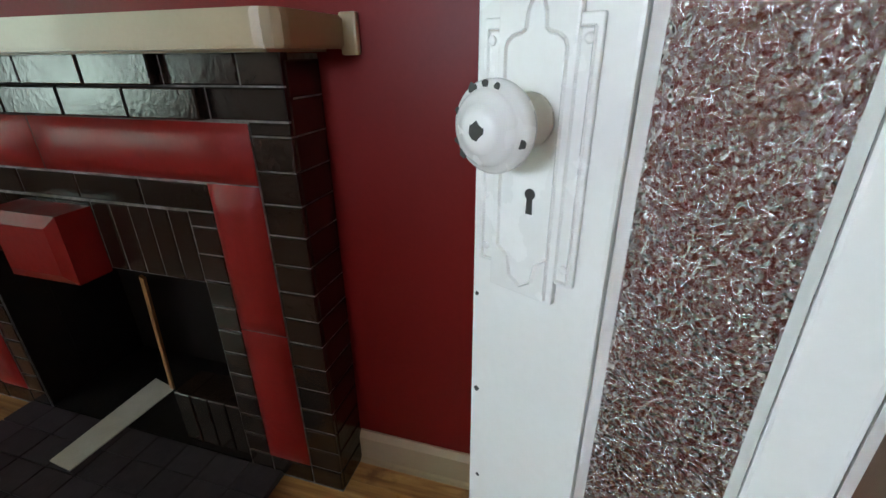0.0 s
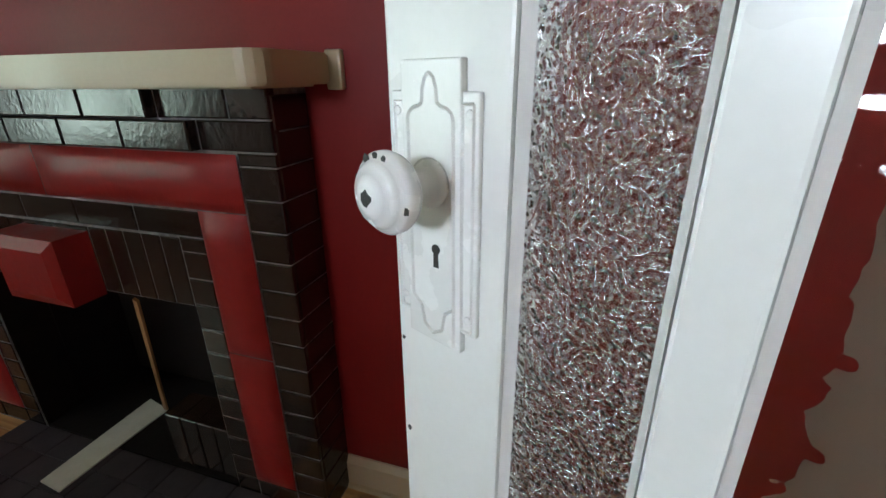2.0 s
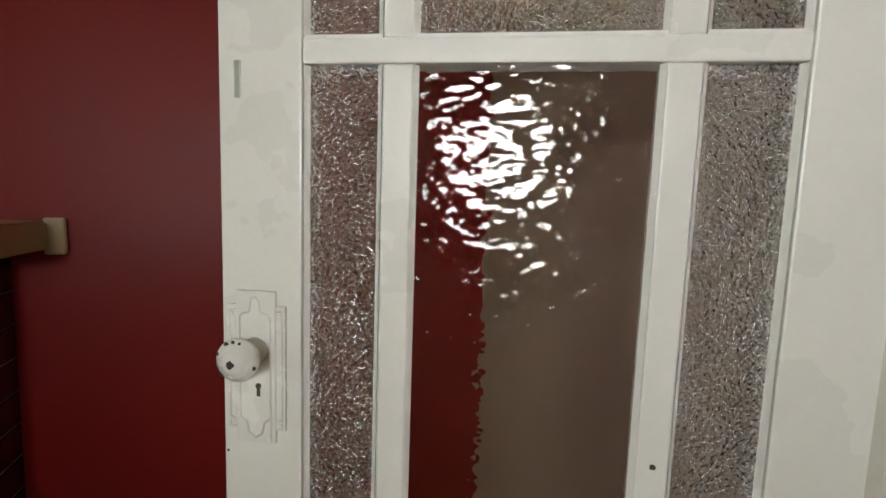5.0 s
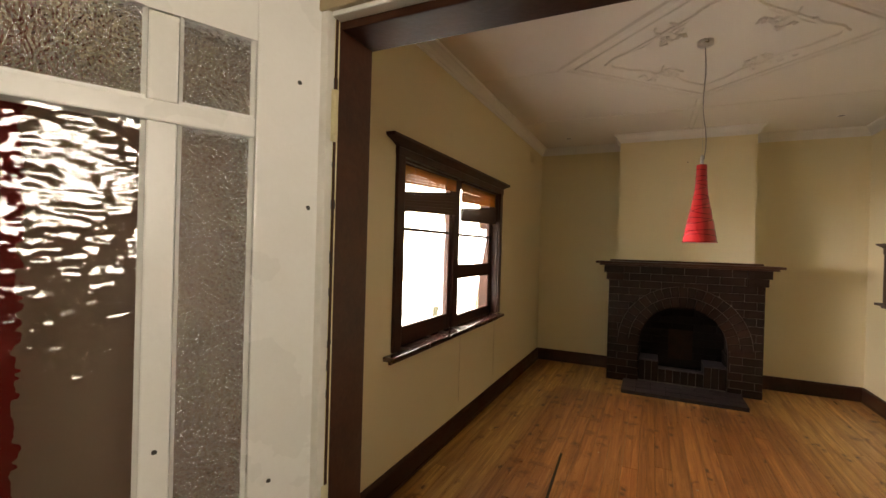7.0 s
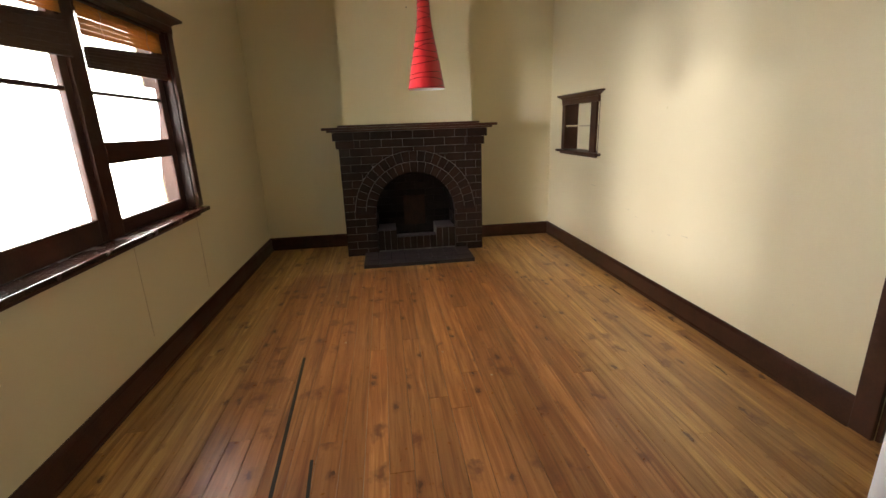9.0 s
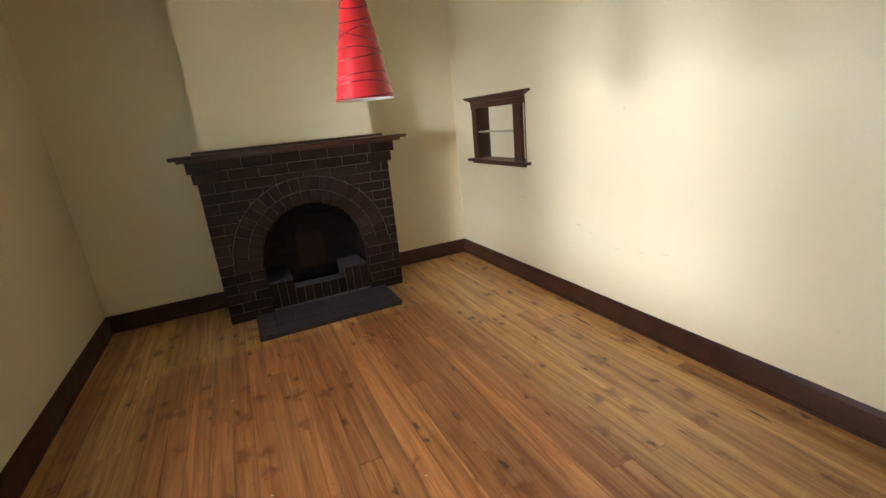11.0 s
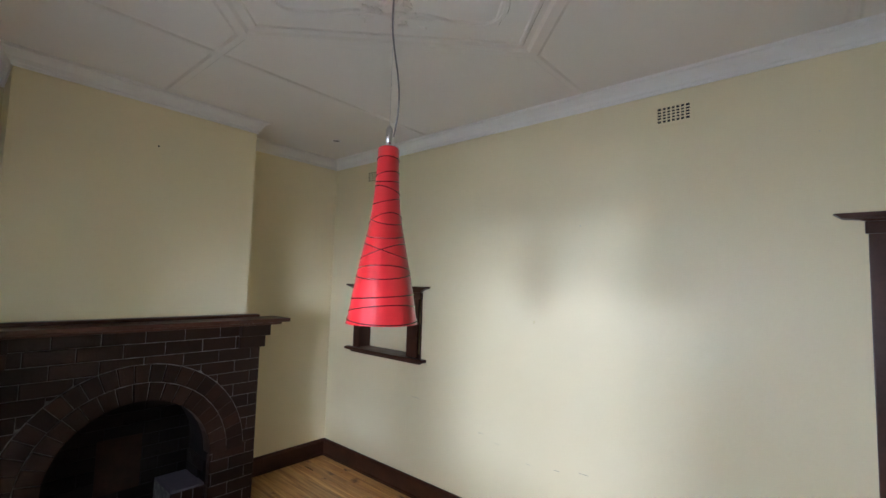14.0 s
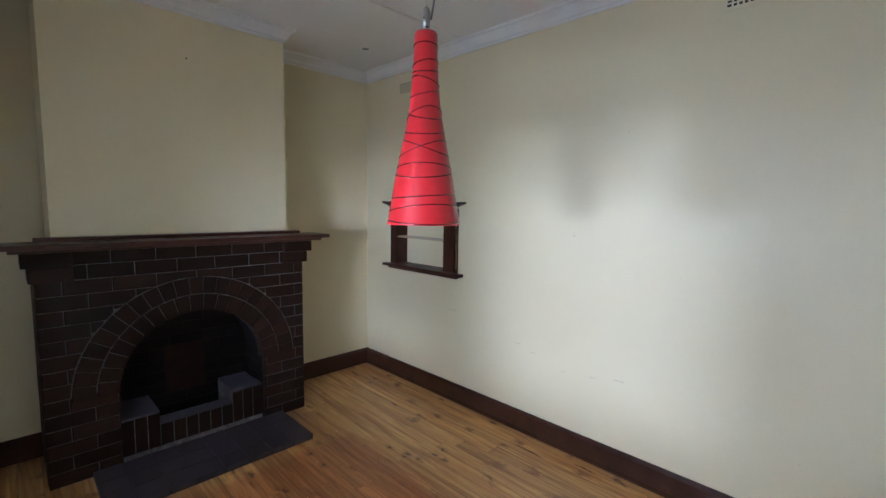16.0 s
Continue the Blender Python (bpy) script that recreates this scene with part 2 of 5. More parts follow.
def slat_material():
    m, t, b = nodes_of("bamboo_slats")
    p = place(t, (1, 6, 260))
    n = noise_tex(t, p, 1.0, 4)
    t.links.new(ramp(t, n, [(0.3, (0.20, 0.075, 0.014)), (0.7, (0.42, 0.18, 0.035))]), b.inputs["Base Color"])
    b.inputs["Roughness"].default_value = 0.5
    b.inputs["Subsurface Weight"].default_value = 0.0
    b.inputs["Transmission Weight"].default_value = 0.0
    trans = t.nodes.new("ShaderNodeBsdfTranslucent")
    trans.inputs[0].default_value = (0.75, 0.37, 0.07, 1)
    ms = t.nodes.new("ShaderNodeMixShader")
    ms.inputs[0].default_value = 0.20
    t.links.new(b.outputs[0], ms.inputs[1])
    t.links.new(trans.outputs[0], ms.inputs[2])
    t.links.new(ms.outputs[0], t.nodes["Material Output"].inputs[0])
    return m


bamboo = slat_material()
folded_bamboo = surface("dark_gathered_bamboo", (0.035, 0.014, 0.008), (0.075, 0.03, 0.014), 0.6, 30, 120, 0.5)


def glass_material(name, kind):
    m, t, b = nodes_of(name)
    b.inputs["Base Color"].default_value = (0.93, 0.95, 0.93, 1)
    b.inputs["Transmission Weight"].default_value = 1.0
    b.inputs["IOR"].default_value = 1.5
    b.inputs["Roughness"].default_value = 0.02
    if kind == "hammered":
        # a pebbled sheet: blurred sight through it, sharp glints off each dimple
        p = place(t, world_space=False)
        v = add(t, "TexVoronoi", Scale=260.0, Randomness=1.0)
        v.feature = "SMOOTH_F1"
        t.links.new(p, v.inputs["Vector"])
        fine = add(t, "Bump", Strength=0.5, Distance=0.003)
        t.links.new(noise_tex(t, p, 330, 3), fine.inputs["Height"])
        dimple = add(t, "Bump", Strength=1.0, Distance=0.005)
        t.links.new(v.outputs["Distance"], dimple.inputs["Height"])
        t.links.new(fine.outputs[0], dimple.inputs["Normal"])
        soft = add(t, "Bump", Strength=0.75, Distance=0.0045)
        t.links.new(v.outputs["Distance"], soft.inputs["Height"])
        see = add(t, "BsdfRefraction", Color=(0.92, 0.93, 0.93, 1), Roughness=0.19, IOR=1.45)
        glint = add(t, "BsdfGlossy", Color=(1, 1, 1, 1), Roughness=0.07)
        t.links.new(soft.outputs[0], see.inputs["Normal"])
        t.links.new(dimple.outputs[0], glint.inputs["Normal"])
        ms = t.nodes.new("ShaderNodeMixShader")
        ms.inputs[0].default_value = 0.24
        t.links.new(see.outputs[0], ms.inputs[1])
        t.links.new(glint.outputs[0], ms.inputs[2])
        t.links.new(ms.outputs[0], t.nodes["Material Output"].inputs[0])
    elif kind == "wavy":
        p = place(t, (1, 1, 1.0), world_space=False)
        broad = bump(t, b, noise_tex(t, p, 24, 1, 0.3), 0.08, 0.010)
        q = place(t, (1, 1, 1.7), world_space=False)
        bump(t, b, noise_tex(t, q, 38, 1, 0.4), 0.38, 0.007, broad)
    return m


hammered_glass = glass_material("hammered_obscure_glass", "hammered")
wavy_glass = glass_material("wavy_rolled_glass", "wavy")
clear_glass = glass_material("clear_window_glass", "clear")


def glow(name, colour, strength):
    m, t, b = nodes_of(name)
    e = t.nodes.new("ShaderNodeEmission")
    p = place(t)
    t.links.new(ramp(t, noise_tex(t, p, 1.6, 5), [(0.35, colour[0]), (0.65, colour[1])]), e.inputs[0])
    e.inputs[1].default_value = strength
    t.links.new(e.outputs[0], t.nodes["Material Output"].inputs[0])
    return m


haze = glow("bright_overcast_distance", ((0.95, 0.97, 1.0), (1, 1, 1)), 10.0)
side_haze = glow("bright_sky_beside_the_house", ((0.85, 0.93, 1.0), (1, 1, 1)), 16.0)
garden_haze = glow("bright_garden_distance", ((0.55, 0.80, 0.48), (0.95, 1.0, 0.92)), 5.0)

# ---- building helpers ----


def box(bm, x0, y0, z0, x1, y1, z1, bevel=0.0):
    geo = bmesh.ops.create_cube(bm, size=1.0, matrix=Matrix.Translation(((x0 + x1) / 2, (y0 + y1) / 2, (z0 + z1) / 2)) @ Matrix.Diagonal((abs(x1 - x0), abs(y1 - y0), abs(z1 - z0), 1)))
    if bevel:
        edges = list({e for v in geo["verts"] for e in v.link_edges})
        bmesh.ops.bevel(bm, geom=edges, offset=bevel, segments=2, affect="EDGES", profile=0.6)
    return geo["verts"]


def prism(bm, pts, axis, lo, hi):
    """A flat outline drawn out along an axis. pts are in the other two axes, in order."""
    def at(p, v):
        q = list(p)
        q.insert("xyz".index(axis), v)
        return q
    a = [bm.verts.new(at(p, lo)) for p in pts]
    b = [bm.verts.new(at(p, hi)) for p in pts]
    n = len(pts)
    bm.faces.new(a)
    bm.faces.new(b[::-1])
    for i in range(n):
        bm.faces.new((a[i], b[i], b[(i + 1) % n], a[(i + 1) % n]))


def lathe(bm, profile, centre, axis="z", steps=32, caps=True):
    """Turn (radius, height) pairs round an axis through centre."""
    rings = []
    turn = {"z": Matrix(), "x": pose(0, 0, 0, 0, 90, 0), "y": pose(0, 0, 0, -90, 0, 0)}[axis]
    for r, h in profile:
        ring = []
        for i in range(steps):
            a = 2 * math.pi * i / steps
            ring.append(bm.verts.new(Vector(centre) + turn @ Vector((r * math.cos(a), r * math.sin(a), h))))
        rings.append(ring)
    for a, b in zip(rings, rings[1:]):
        for i in range(steps):
            bm.faces.new((a[i], a[(i + 1) % steps], b[(i + 1) % steps], b[i]))
    if caps:
        bm.faces.new(rings[0][::-1])
        bm.faces.new(rings[-1])


def tube(bm, pts, r, sides=8):
    prev = None
    for i, p in enumerate(pts):
        p = Vector(p)
        d = (Vector(pts[min(i + 1, len(pts) - 1)]) - Vector(pts[max(i - 1, 0)])).normalized()
        s = d.orthogonal().normalized() if abs(d.z) < 0.9 else Vector((1, 0, 0)) - d * d.x
        s.normalize()
        u = d.cross(s)
        ring = [bm.verts.new(p + (s * math.cos(a) + u * math.sin(a)) * r) for a in [math.tau * k / sides for k in range(sides)]]
        if prev:
            for k in range(sides):
                bm.faces.new((prev[k], prev[(k + 1) % sides], ring[(k + 1) % sides], ring[k]))
        prev = ring


def to_mesh(name, bm, material, smooth=False):
    bmesh.ops.recalc_face_normals(bm, faces=bm.faces)
    me = bpy.data.meshes.new(name)
    bm.to_mesh(me)
    bm.free()
    me.materials.append(material)
    if smooth:
        for p in me.polygons:
            p.use_smooth = True
    return me


def part(name, bm, material, parent, label="", smooth=False):
    ob = new(name, to_mesh(name, bm, material, smooth))
    ob.parent = parent
    if label:
        tagged(ob, label)
    return ob


def single(name, bm, material, label, category, kind="", group="", smooth=False):
    return tagged(new(name, to_mesh(name, bm, material, smooth)), label, category, group, kind)


def thing(name, label, category, at=(0, 0, 0), kind="", group="", turn=0):
    ob = new(name)
    ob.empty_display_size = 0.05
    ob.matrix_world = pose(*at, 0, 0, turn)
    return tagged(ob, label, category, group, kind)


def boxes(name, material, parent, *sets, bevel=0.0, label=""):
    bm = bmesh.new()
    for s in sets:
        box(bm, *s, bevel=bevel)
    return part(name, bm, material, parent, label)


def slab(name, material, label, category, *sets, kind="structure", bevel=0.0):
    bm = bmesh.new()
    for s in sets:
        box(bm, *s, bevel=bevel)
    return single(name, bm, material, label, category, kind)


def splayed_cap(wall_x, face, y0, y1, z0, steps):
    """A capping that flares out of the wall and past its ends as it rises. steps: (height, out from the wall, past the ends)."""
    bm = bmesh.new()
    rings = [[bm.verts.new(p) for p in ((wall_x, y0 - e, z0 + h), (wall_x + face * o, y0 - e, z0 + h), (wall_x + face * o, y1 + e, z0 + h), (wall_x, y1 + e, z0 + h))] for h, o, e in steps]
    for a, b in zip(rings, rings[1:]):
        for i in range(4):
            bm.faces.new((a[i], a[(i + 1) % 4], b[(i + 1) % 4], b[i]))
    bm.faces.new(rings[0][::-1])
    bm.faces.new(rings[-1])
    return bm


# room plan: dining room x -1.46..2.10, y 0.25..5.80; sitting room x -1.64..1.35, y -4.10..0.15
L, R, N, F, H = -1.46, 2.10, 0.25, 5.80, 2.98
A, AX, AY = -1.64, 1.35, -4.10

# ---- structure: dining room ----
slab("wall_west", cream, "cream painted plaster wall with the window", "wall",
     (L - 0.22, N, 0, L, 1.93, H), (L - 0.22, 3.90, 0, L, F + 0.2, H), (L - 0.22, 1.93, 0, L, 3.90, 0.86), (L - 0.22, 1.93, 2.14, L, 3.90, H))
slab("wall_north", cream, "cream painted plaster wall behind the fireplace", "wall", (L, F, 0, R + 0.2, F + 0.2, H))
slab("wall_east", cream, "cream painted plaster wall with a small niche", "wall",
     (R, N, 2.02, R + 0.22, 1.70, H), (R, N, 0, R + 0.22, 0.90, 2.02), (R, 1.70, 0, R + 0.22, 4.50, H), (R, 5.36, 0, R + 0.22, F, H), (R, 4.50, 0, R + 0.22, 5.36, 1.10), (R, 4.50, 1.64, R + 0.22, 5.36, H), (R + 0.16, 4.50, 1.10, R + 0.22, 5.36, 1.64))
# one wall with the cream above; its shade behind the door is put into the taupe
slab("wall_partition", taupe, "partition wall between the rooms, shade behind the door coloured in as taupe", "wall",
     (A, 0.145, 0, -0.62, N, 2.02), (-0.62, 0.18, 0, -0.56, N, 2.02), (1.08, 0.15, 0, R + 0.2, N, 2.02))
slab("wall_partition_upper", cream, "cream painted wall above the doorway", "wall",
     (A, 0.145, 2.02, -0.62, N, H), (-0.62, 0.15, 2.02, 1.08, N, H), (-0.56, 0.15, 1.99, 1.08, N, 2.02), (1.08, 0.15, 2.02, R + 0.2, N, H))
slab("partition_facing", cream, "cream paint on the dining side of the partition", "wall",
     (L, N, 0, -0.56, N + 0.01, H), (1.08, N, 0, R, N + 0.01, H), (-0.56, N, 1.99, 1.08, N + 0.01, H))
slab("ceiling_dining", ceiling_white, "off-white plaster ceiling with moulded ribs", "ceiling", (L - 0.2, N - 0.1, H, R + 0.2, F + 0.2, H + 0.1))
slab("chimney_breast", cream, "cream painted chimney breast above the mantel", "wall", (-0.395, 5.335, 1.40, 1.0, F, H))


def cornice(name, pts, material):
    """A stepped plaster moulding along a polyline of wall corners, room on its left side."""
    prof = [(0, 0), (0, -0.098), (0.010, -0.098), (0.014, -0.082), (0.022, -0.078), (0.030, -0.054), (0.045, -0.034), (0.056, -0.02), (0.070, -0.017), (0.074, 0)]
    bm = bmesh.new()
    rings = []
    for i, p in enumerate(pts):
        p = Vector(p)
        dirs = []
        if i:
            dirs.append((p - Vector(pts[i - 1])).normalized())
        if i < len(pts) - 1:
            dirs.append((Vector(pts[i + 1]) - p).normalized())
        ns = [Vector((-d.y, d.x)) for d in dirs]
        off = ns[0] if len(ns) == 1 else (ns[0] + ns[1]) / (1 + ns[0].dot(ns[1]))
        rings.append([bm.verts.new((p.x + off.x * a, p.y + off.y * a, H + b)) for a, b in prof])
    for a, b in zip(rings, rings[1:]):
        for i in range(len(prof) - 1):
            bm.faces.new((a[i], a[i + 1], b[i + 1], b[i]))
    return single(name, bm, material, "white moulded plaster cornice", "cornice", "structure")


cornice("cornice_dining", [(L, N + 0.012), (R, N + 0.012), (R, F), (1.0, F), (1.0, 5.335), (-0.395, 5.335), (-0.395, F), (L, F), (L, N + 0.012)], cornice_white)


def rib(bm, a, b, w=0.05, d=0.009):
    a, b = Vector((*a, H)), Vector((*b, H))
    u = (b - a).normalized()
    s = Vector((-u.y, u.x, 0)) * w / 2
    lo = Vector((0, 0, -d))
    q = [a + s, a + s * 0.55 + lo, a - s * 0.55 + lo, a - s]
    r = [p + (b - a) for p in q]
    va, vb = [bm.verts.new(p) for p in q], [bm.verts.new(p) for p in r]
    for i in range(3):
        bm.faces.new((va[i], va[i + 1], vb[i + 1], vb[i]))
    bm.faces.new(va)
    bm.faces.new(vb[::-1])


bm = bmesh.new()
CX, CY, D1 = 0.345, 3.10, 1.06
for i in range(4):
    a, b = math.pi / 2 * i, math.pi / 2 * (i + 1)
    for d, w in ((D1, 0.085), (D1 - 0.12, 0.03), (D1 - 0.34, 0.03)):
        rib(bm, (CX + d * math.cos(a), CY + d * math.sin(a)), (CX + d * math.cos(b), CY + d * math.sin(b)), w, 0.009)
for y in (4.47, 1.82):
    rib(bm, (L + 0.1, y), (R - 0.1, y), 0.06)
rib(bm, (CX, CY + D1), (CX, 5.25), 0.06)
rib(bm, (CX, CY - D1), (CX, N + 0.1), 0.06)
rib(bm, (CX + D1, CY), (R - 0.1, CY), 0.06)
rib(bm, (CX - D1, CY), (L + 0.1, CY), 0.06)
# a lobed inner frame with leaf sprays in its corners
lobes = []
for i in range(97):
    t0 = math.tau * i / 96
    r0 = 0.56 + 0.10 * math.cos(4 * t0) + 0.035 * math.cos(8 * t0)
    lobes.append((CX + r0 * math.cos(t0), CY + r0 * math.sin(t0)))
for p, q in zip(lobes, lobes[1:]):
    rib(bm, p, q, 0.035, 0.011)
leaf_rng = random.Random(7)
for i in range(4):
    t0 = math.pi / 4 + math.pi / 2 * i
    for k in range(26):
        rr0, tt = leaf_rng.uniform(0.36, 0.60), t0 + leaf_rng.uniform(-0.30, 0.30)
        c0 = Vector((CX + rr0 * math.cos(tt), CY + rr0 * math.sin(tt), H - 0.004))
        bmesh.ops.create_icosphere(bm, subdivisions=1, radius=1.0, matrix=Matrix.Translation(c0) @ pose(0, 0, 0, 0, 0, leaf_rng.uniform(0, 180)) @ Matrix.Diagonal((leaf_rng.uniform(0.018, 0.04), 0.011, 0.012, 1)))
single("ceiling_mouldings", bm, ceiling_white, "raised plaster ribs and diamond on the ceiling", "ceiling moulding", "structure")

# skirting boards: a plain board with a chamfered top and a small bead at the floor


def skirting(name, runs, material, h, label):
    for (x0, y0), (x1, y1), (nx, ny) in runs:
        bm = bmesh.new()
        u = Vector((x1 - x0, y1 - y0, 0))
        prof = [(0, 0), (0.030, 0), (0.030, 0.018), (0.022, 0.024), (0.022, h - 0.022), (0.008, h), (0, h)]
        a = [bm.verts.new((x0 + nx * p, y0 + ny * p, z)) for p, z in prof]
        b = [bm.verts.new(v.co + u) for v in a]
        for i in range(len(prof)):
            j = (i + 1) % len(prof)
            bm.faces.new((a[i], a[j], b[j], b[i]))
        bm.faces.new(a)
        bm.faces.new(b[::-1])
        single(name, bm, material, label, "skirting", "structure")


skirting("baseboard", [((L, N + 0.012), (L, F), (1, 0)), ((L, F), (-0.48, F), (0, -1)), ((1.10, F), (R, F), (0, -1)), ((R, F), (R, 1.80), (-1, 0)), ((R, 0.80), (R, N + 0.012), (-1, 0)), ((1.14, N + 0.011), (R, N + 0.011), (0, 1)), ((L, N + 0.011), (-0.56, N + 0.011), (0, 1))], dark_wood, 0.155, "dark stained timber skirting board")

# ---- structure: sitting room ----
slab("wall_sitting_west", red_paint, "deep red painted wall with the fireplace", "wall", (A - 0.5, AY, 0, A, -2.55, H), (A - 0.5, -1.52, 0, A, 0.249, H), (A - 0.5, -2.55, 0.775, A, -1.52, H), (A - 0.5, -2.55, 0, A - 0.30, -1.52, 0.775))
slab("wall_sitting_east", taupe, "plain wall with a bright window", "wall",
     (AX, AY, 0, AX + 0.2, -1.75, H), (AX, -0.95, 0, AX + 0.2, 0.15, H), (AX, -1.75, 0, AX + 0.2, -0.95, 1.60), (AX, -1.75, 2.12, AX + 0.2, -0.95, H))
slab("wall_sitting_south", taupe, "plain wall with a garden window", "wall",
     (A - 0.2, AY - 0.2, 0, -0.2, AY, H), (1.0, AY - 0.2, 0, AX + 0.2, AY, H), (-0.2, AY - 0.2, 0, 1.0, AY, 0.92), (-0.2, AY - 0.2, 2.2, 1.0, AY, H))
slab("ceiling_sitting", cream, "pale cream plaster ceiling", "ceiling", (A - 0.2, AY - 0.2, H, AX + 0.2, 0.14, H + 0.1), (A - 0.2, 0.14, H, L - 0.2, 0.249, H + 0.1))
skirting("baseboard", [((A, 0.145), (A, -1.145), (1, 0)), ((A, -2.925), (A, AY), (1, 0)), ((A, 0.145), (-0.62, 0.145), (0, -1)), ((1.14, 0.15), (AX, 0.15), (0, -1))], cream_gloss, 0.14, "cream painted skirting board")

# ---- the brick fireplace of the dining room ----
FB, FX0, FX1, COURSE = 5.27, -0.48, 1.10, 0.0868
ACX, ACZ, RI, RM, RO = 0.325, 0.487, 0.45, 0.565, 0.68
fireplace = thing("brick_fireplace", "dark brown brick fireplace with a double arched opening", "fireplace", (ACX, FB, 0))


def local(parent):
    """Take a child back to world placing under a parent that stands away from the origin."""
    return parent.matrix_world.inverted()


def brick_ob(name, me, parent, label=""):
    ob = new(name, me)
    ob.parent = parent
    ob.matrix_parent_inverse = local(parent)
    if label:
        tagged(ob, label)
    return ob


def under(parent, name, bm, material, label="", smooth=False):
    return brick_ob(name, to_mesh(name, bm, material, smooth), parent, label)


outline = [(FX0 + 0.006, ACZ)] + [(ACX - (RI + 0.012) * math.cos(math.pi * i / 28), ACZ + (RI + 0.012) * math.sin(math.pi * i / 28)) for i in range(29)] + [(FX1 - 0.006, ACZ)]
top = 1.39


def core(name, g0, g1, material, label):
    bm = bmesh.new()
    box(bm, FX0 + 0.006, g0, 0, ACX - RI - 0.012, g1, ACZ)
    box(bm, ACX + RI + 0.012, g0, 0, FX1 - 0.006, g1, ACZ)
    a = [bm.verts.new((x, g0, z)) for x, z in outline]
    b = [bm.verts.new((x, g1, z)) for x, z in outline]
    ta = [bm.verts.new((x, g0, top)) for x, z in outline]
    tb = [bm.verts.new((x, g1, top)) for x, z in outline]
    for i in range(len(outline) - 1):
        bm.faces.new((a[i], a[i + 1], ta[i + 1], ta[i]))
        bm.faces.new((a[i], b[i], b[i + 1], a[i + 1]))
        bm.faces.new((ta[i], ta[i + 1], tb[i + 1], tb[i]))
        bm.faces.new((b[i], tb[i], tb[i + 1], b[i + 1]))
    bm.faces.new((a[0], ta[0], tb[0], b[0]))
    bm.faces.new((a[-1], b[-1], tb[-1], ta[-1]))
    under(fireplace, name, bm, material, label)


core("masonry_face", FB + 0.004, FB + 0.03, mortar, "grey mortar bed")
core("masonry_core", FB + 0.031, F - 0.002, dark_mortar, "sooty masonry behind the face")

rng = random.Random(4)
J = 0.0044


def face_brick(parent, pts, depth_lo, depth_hi, axis, material, name="brick"):
    """One brick with a slightly eased face: an outline drawn out along an axis."""
    bm = bmesh.new()
    c = [sum(p[i] for p in pts) / len(pts) for i in (0, 1)]
    n = len(pts)

    def at(p, v):
        q = list(p)
        q.insert("xyz".index(axis), v)
        return bm.verts.new(q)
    ease = 0.004

    def shrink(p):
        d = Vector((c[0] - p[0], c[1] - p[1]))
        return (p[0] + math.copysign(min(ease, abs(d.x)), d.x), p[1] + math.copysign(min(ease, abs(d.y)), d.y))
    step = math.copysign(0.003, depth_hi - depth_lo)
    rings = [[at(p, depth_lo) for p in pts], [at(p, depth_hi - step) for p in pts], [at(shrink(p), depth_hi) for p in pts]]
    for r0, r1 in zip(rings, rings[1:]):
        for i in range(n):
            bm.faces.new((r0[i], r1[i], r1[(i + 1) % n], r0[(i + 1) % n]))
    bm.faces.new(rings[-1])
    return under(parent, name, bm, material)


def arch_x(z):
    """Half width of the arched band at height z."""
    return math.sqrt(max(0.0, (RO + 0.004) ** 2 - (z - ACZ) ** 2)) if z > ACZ else RI


for k in range(16):
    z0, z1 = k * COURSE + J / 2, (k + 1) * COURSE - J / 2
    x = FX0
    odd = k % 2
    seq = 0
    while x < FX1 - 0.01:
        ln = 0.115 if (odd and seq == 0) else 0.232
        x1 = min(x + ln, FX1)
        if FX1 - x1 < 0.05:
            x1 = FX1
        out = FB - rng.uniform(0, 0.004)
        lo, hi = x + J / 2, x1 - J / 2
        zs = [z0 + (z1 - z0) * q / 4 for q in range(5)]
        spans = []
        crown = ACZ + RO + 0.004
        if z0 >= crown or hi <= ACX - arch_x(z0) or lo >= ACX + arch_x(z0):
            spans.append([(lo, z0), (hi, z0), (hi, z1), (lo, z1)])
        elif z1 > crown:
            low = []
            for q in range(9):
                xx = lo + (hi - lo) * q / 8
                zz = ACZ + math.sqrt(max(0.0, (RO + 0.004) ** 2 - (xx - ACX) ** 2))
                low.append((xx, max(z0, min(zz, z1 - 0.004))))
            spans.append(low + [(hi, z1), (lo, z1)])
        else:
            left = [(min(hi, ACX - arch_x(z) - 0.002), z) for z in zs]
            left = [p for p in left if p[0] > lo + 0.003]
            if len(left) > 1:
                spans.append([(lo, left[0][1])] + left + [(lo, left[-1][1])])
            right = [(max(lo, ACX + arch_x(z) + 0.002), z) for z in zs]
            right = [p for p in right if p[0] < hi - 0.003]
            if len(right) > 1:
                spans.append([(hi, right[-1][1])] + right[::-1] + [(hi, right[0][1])])
        for pts in spans:
            face_brick(fireplace, pts, FB + 0.05, out, "y", brown_brick)
        x = x1
        seq += 1
for r0, r1, count in ((RI, RM - 0.003, 19), (RM + 0.003, RO, 23)):
    for i in range(count):
        t0, t1 = math.pi * i / count, math.pi * (i + 1) / count
        e = J / 2 / r0
        pts = [(ACX + r * math.cos(t), ACZ + r * math.sin(t)) for r, t in ((r0, t0 + e), (r1, t0 + e), (r1, t1 - e), (r0, t1 - e))]
        face_brick(fireplace, pts, FB + 0.11, FB - 0.006 - rng.uniform(0, 0.004), "y", brown_brick)
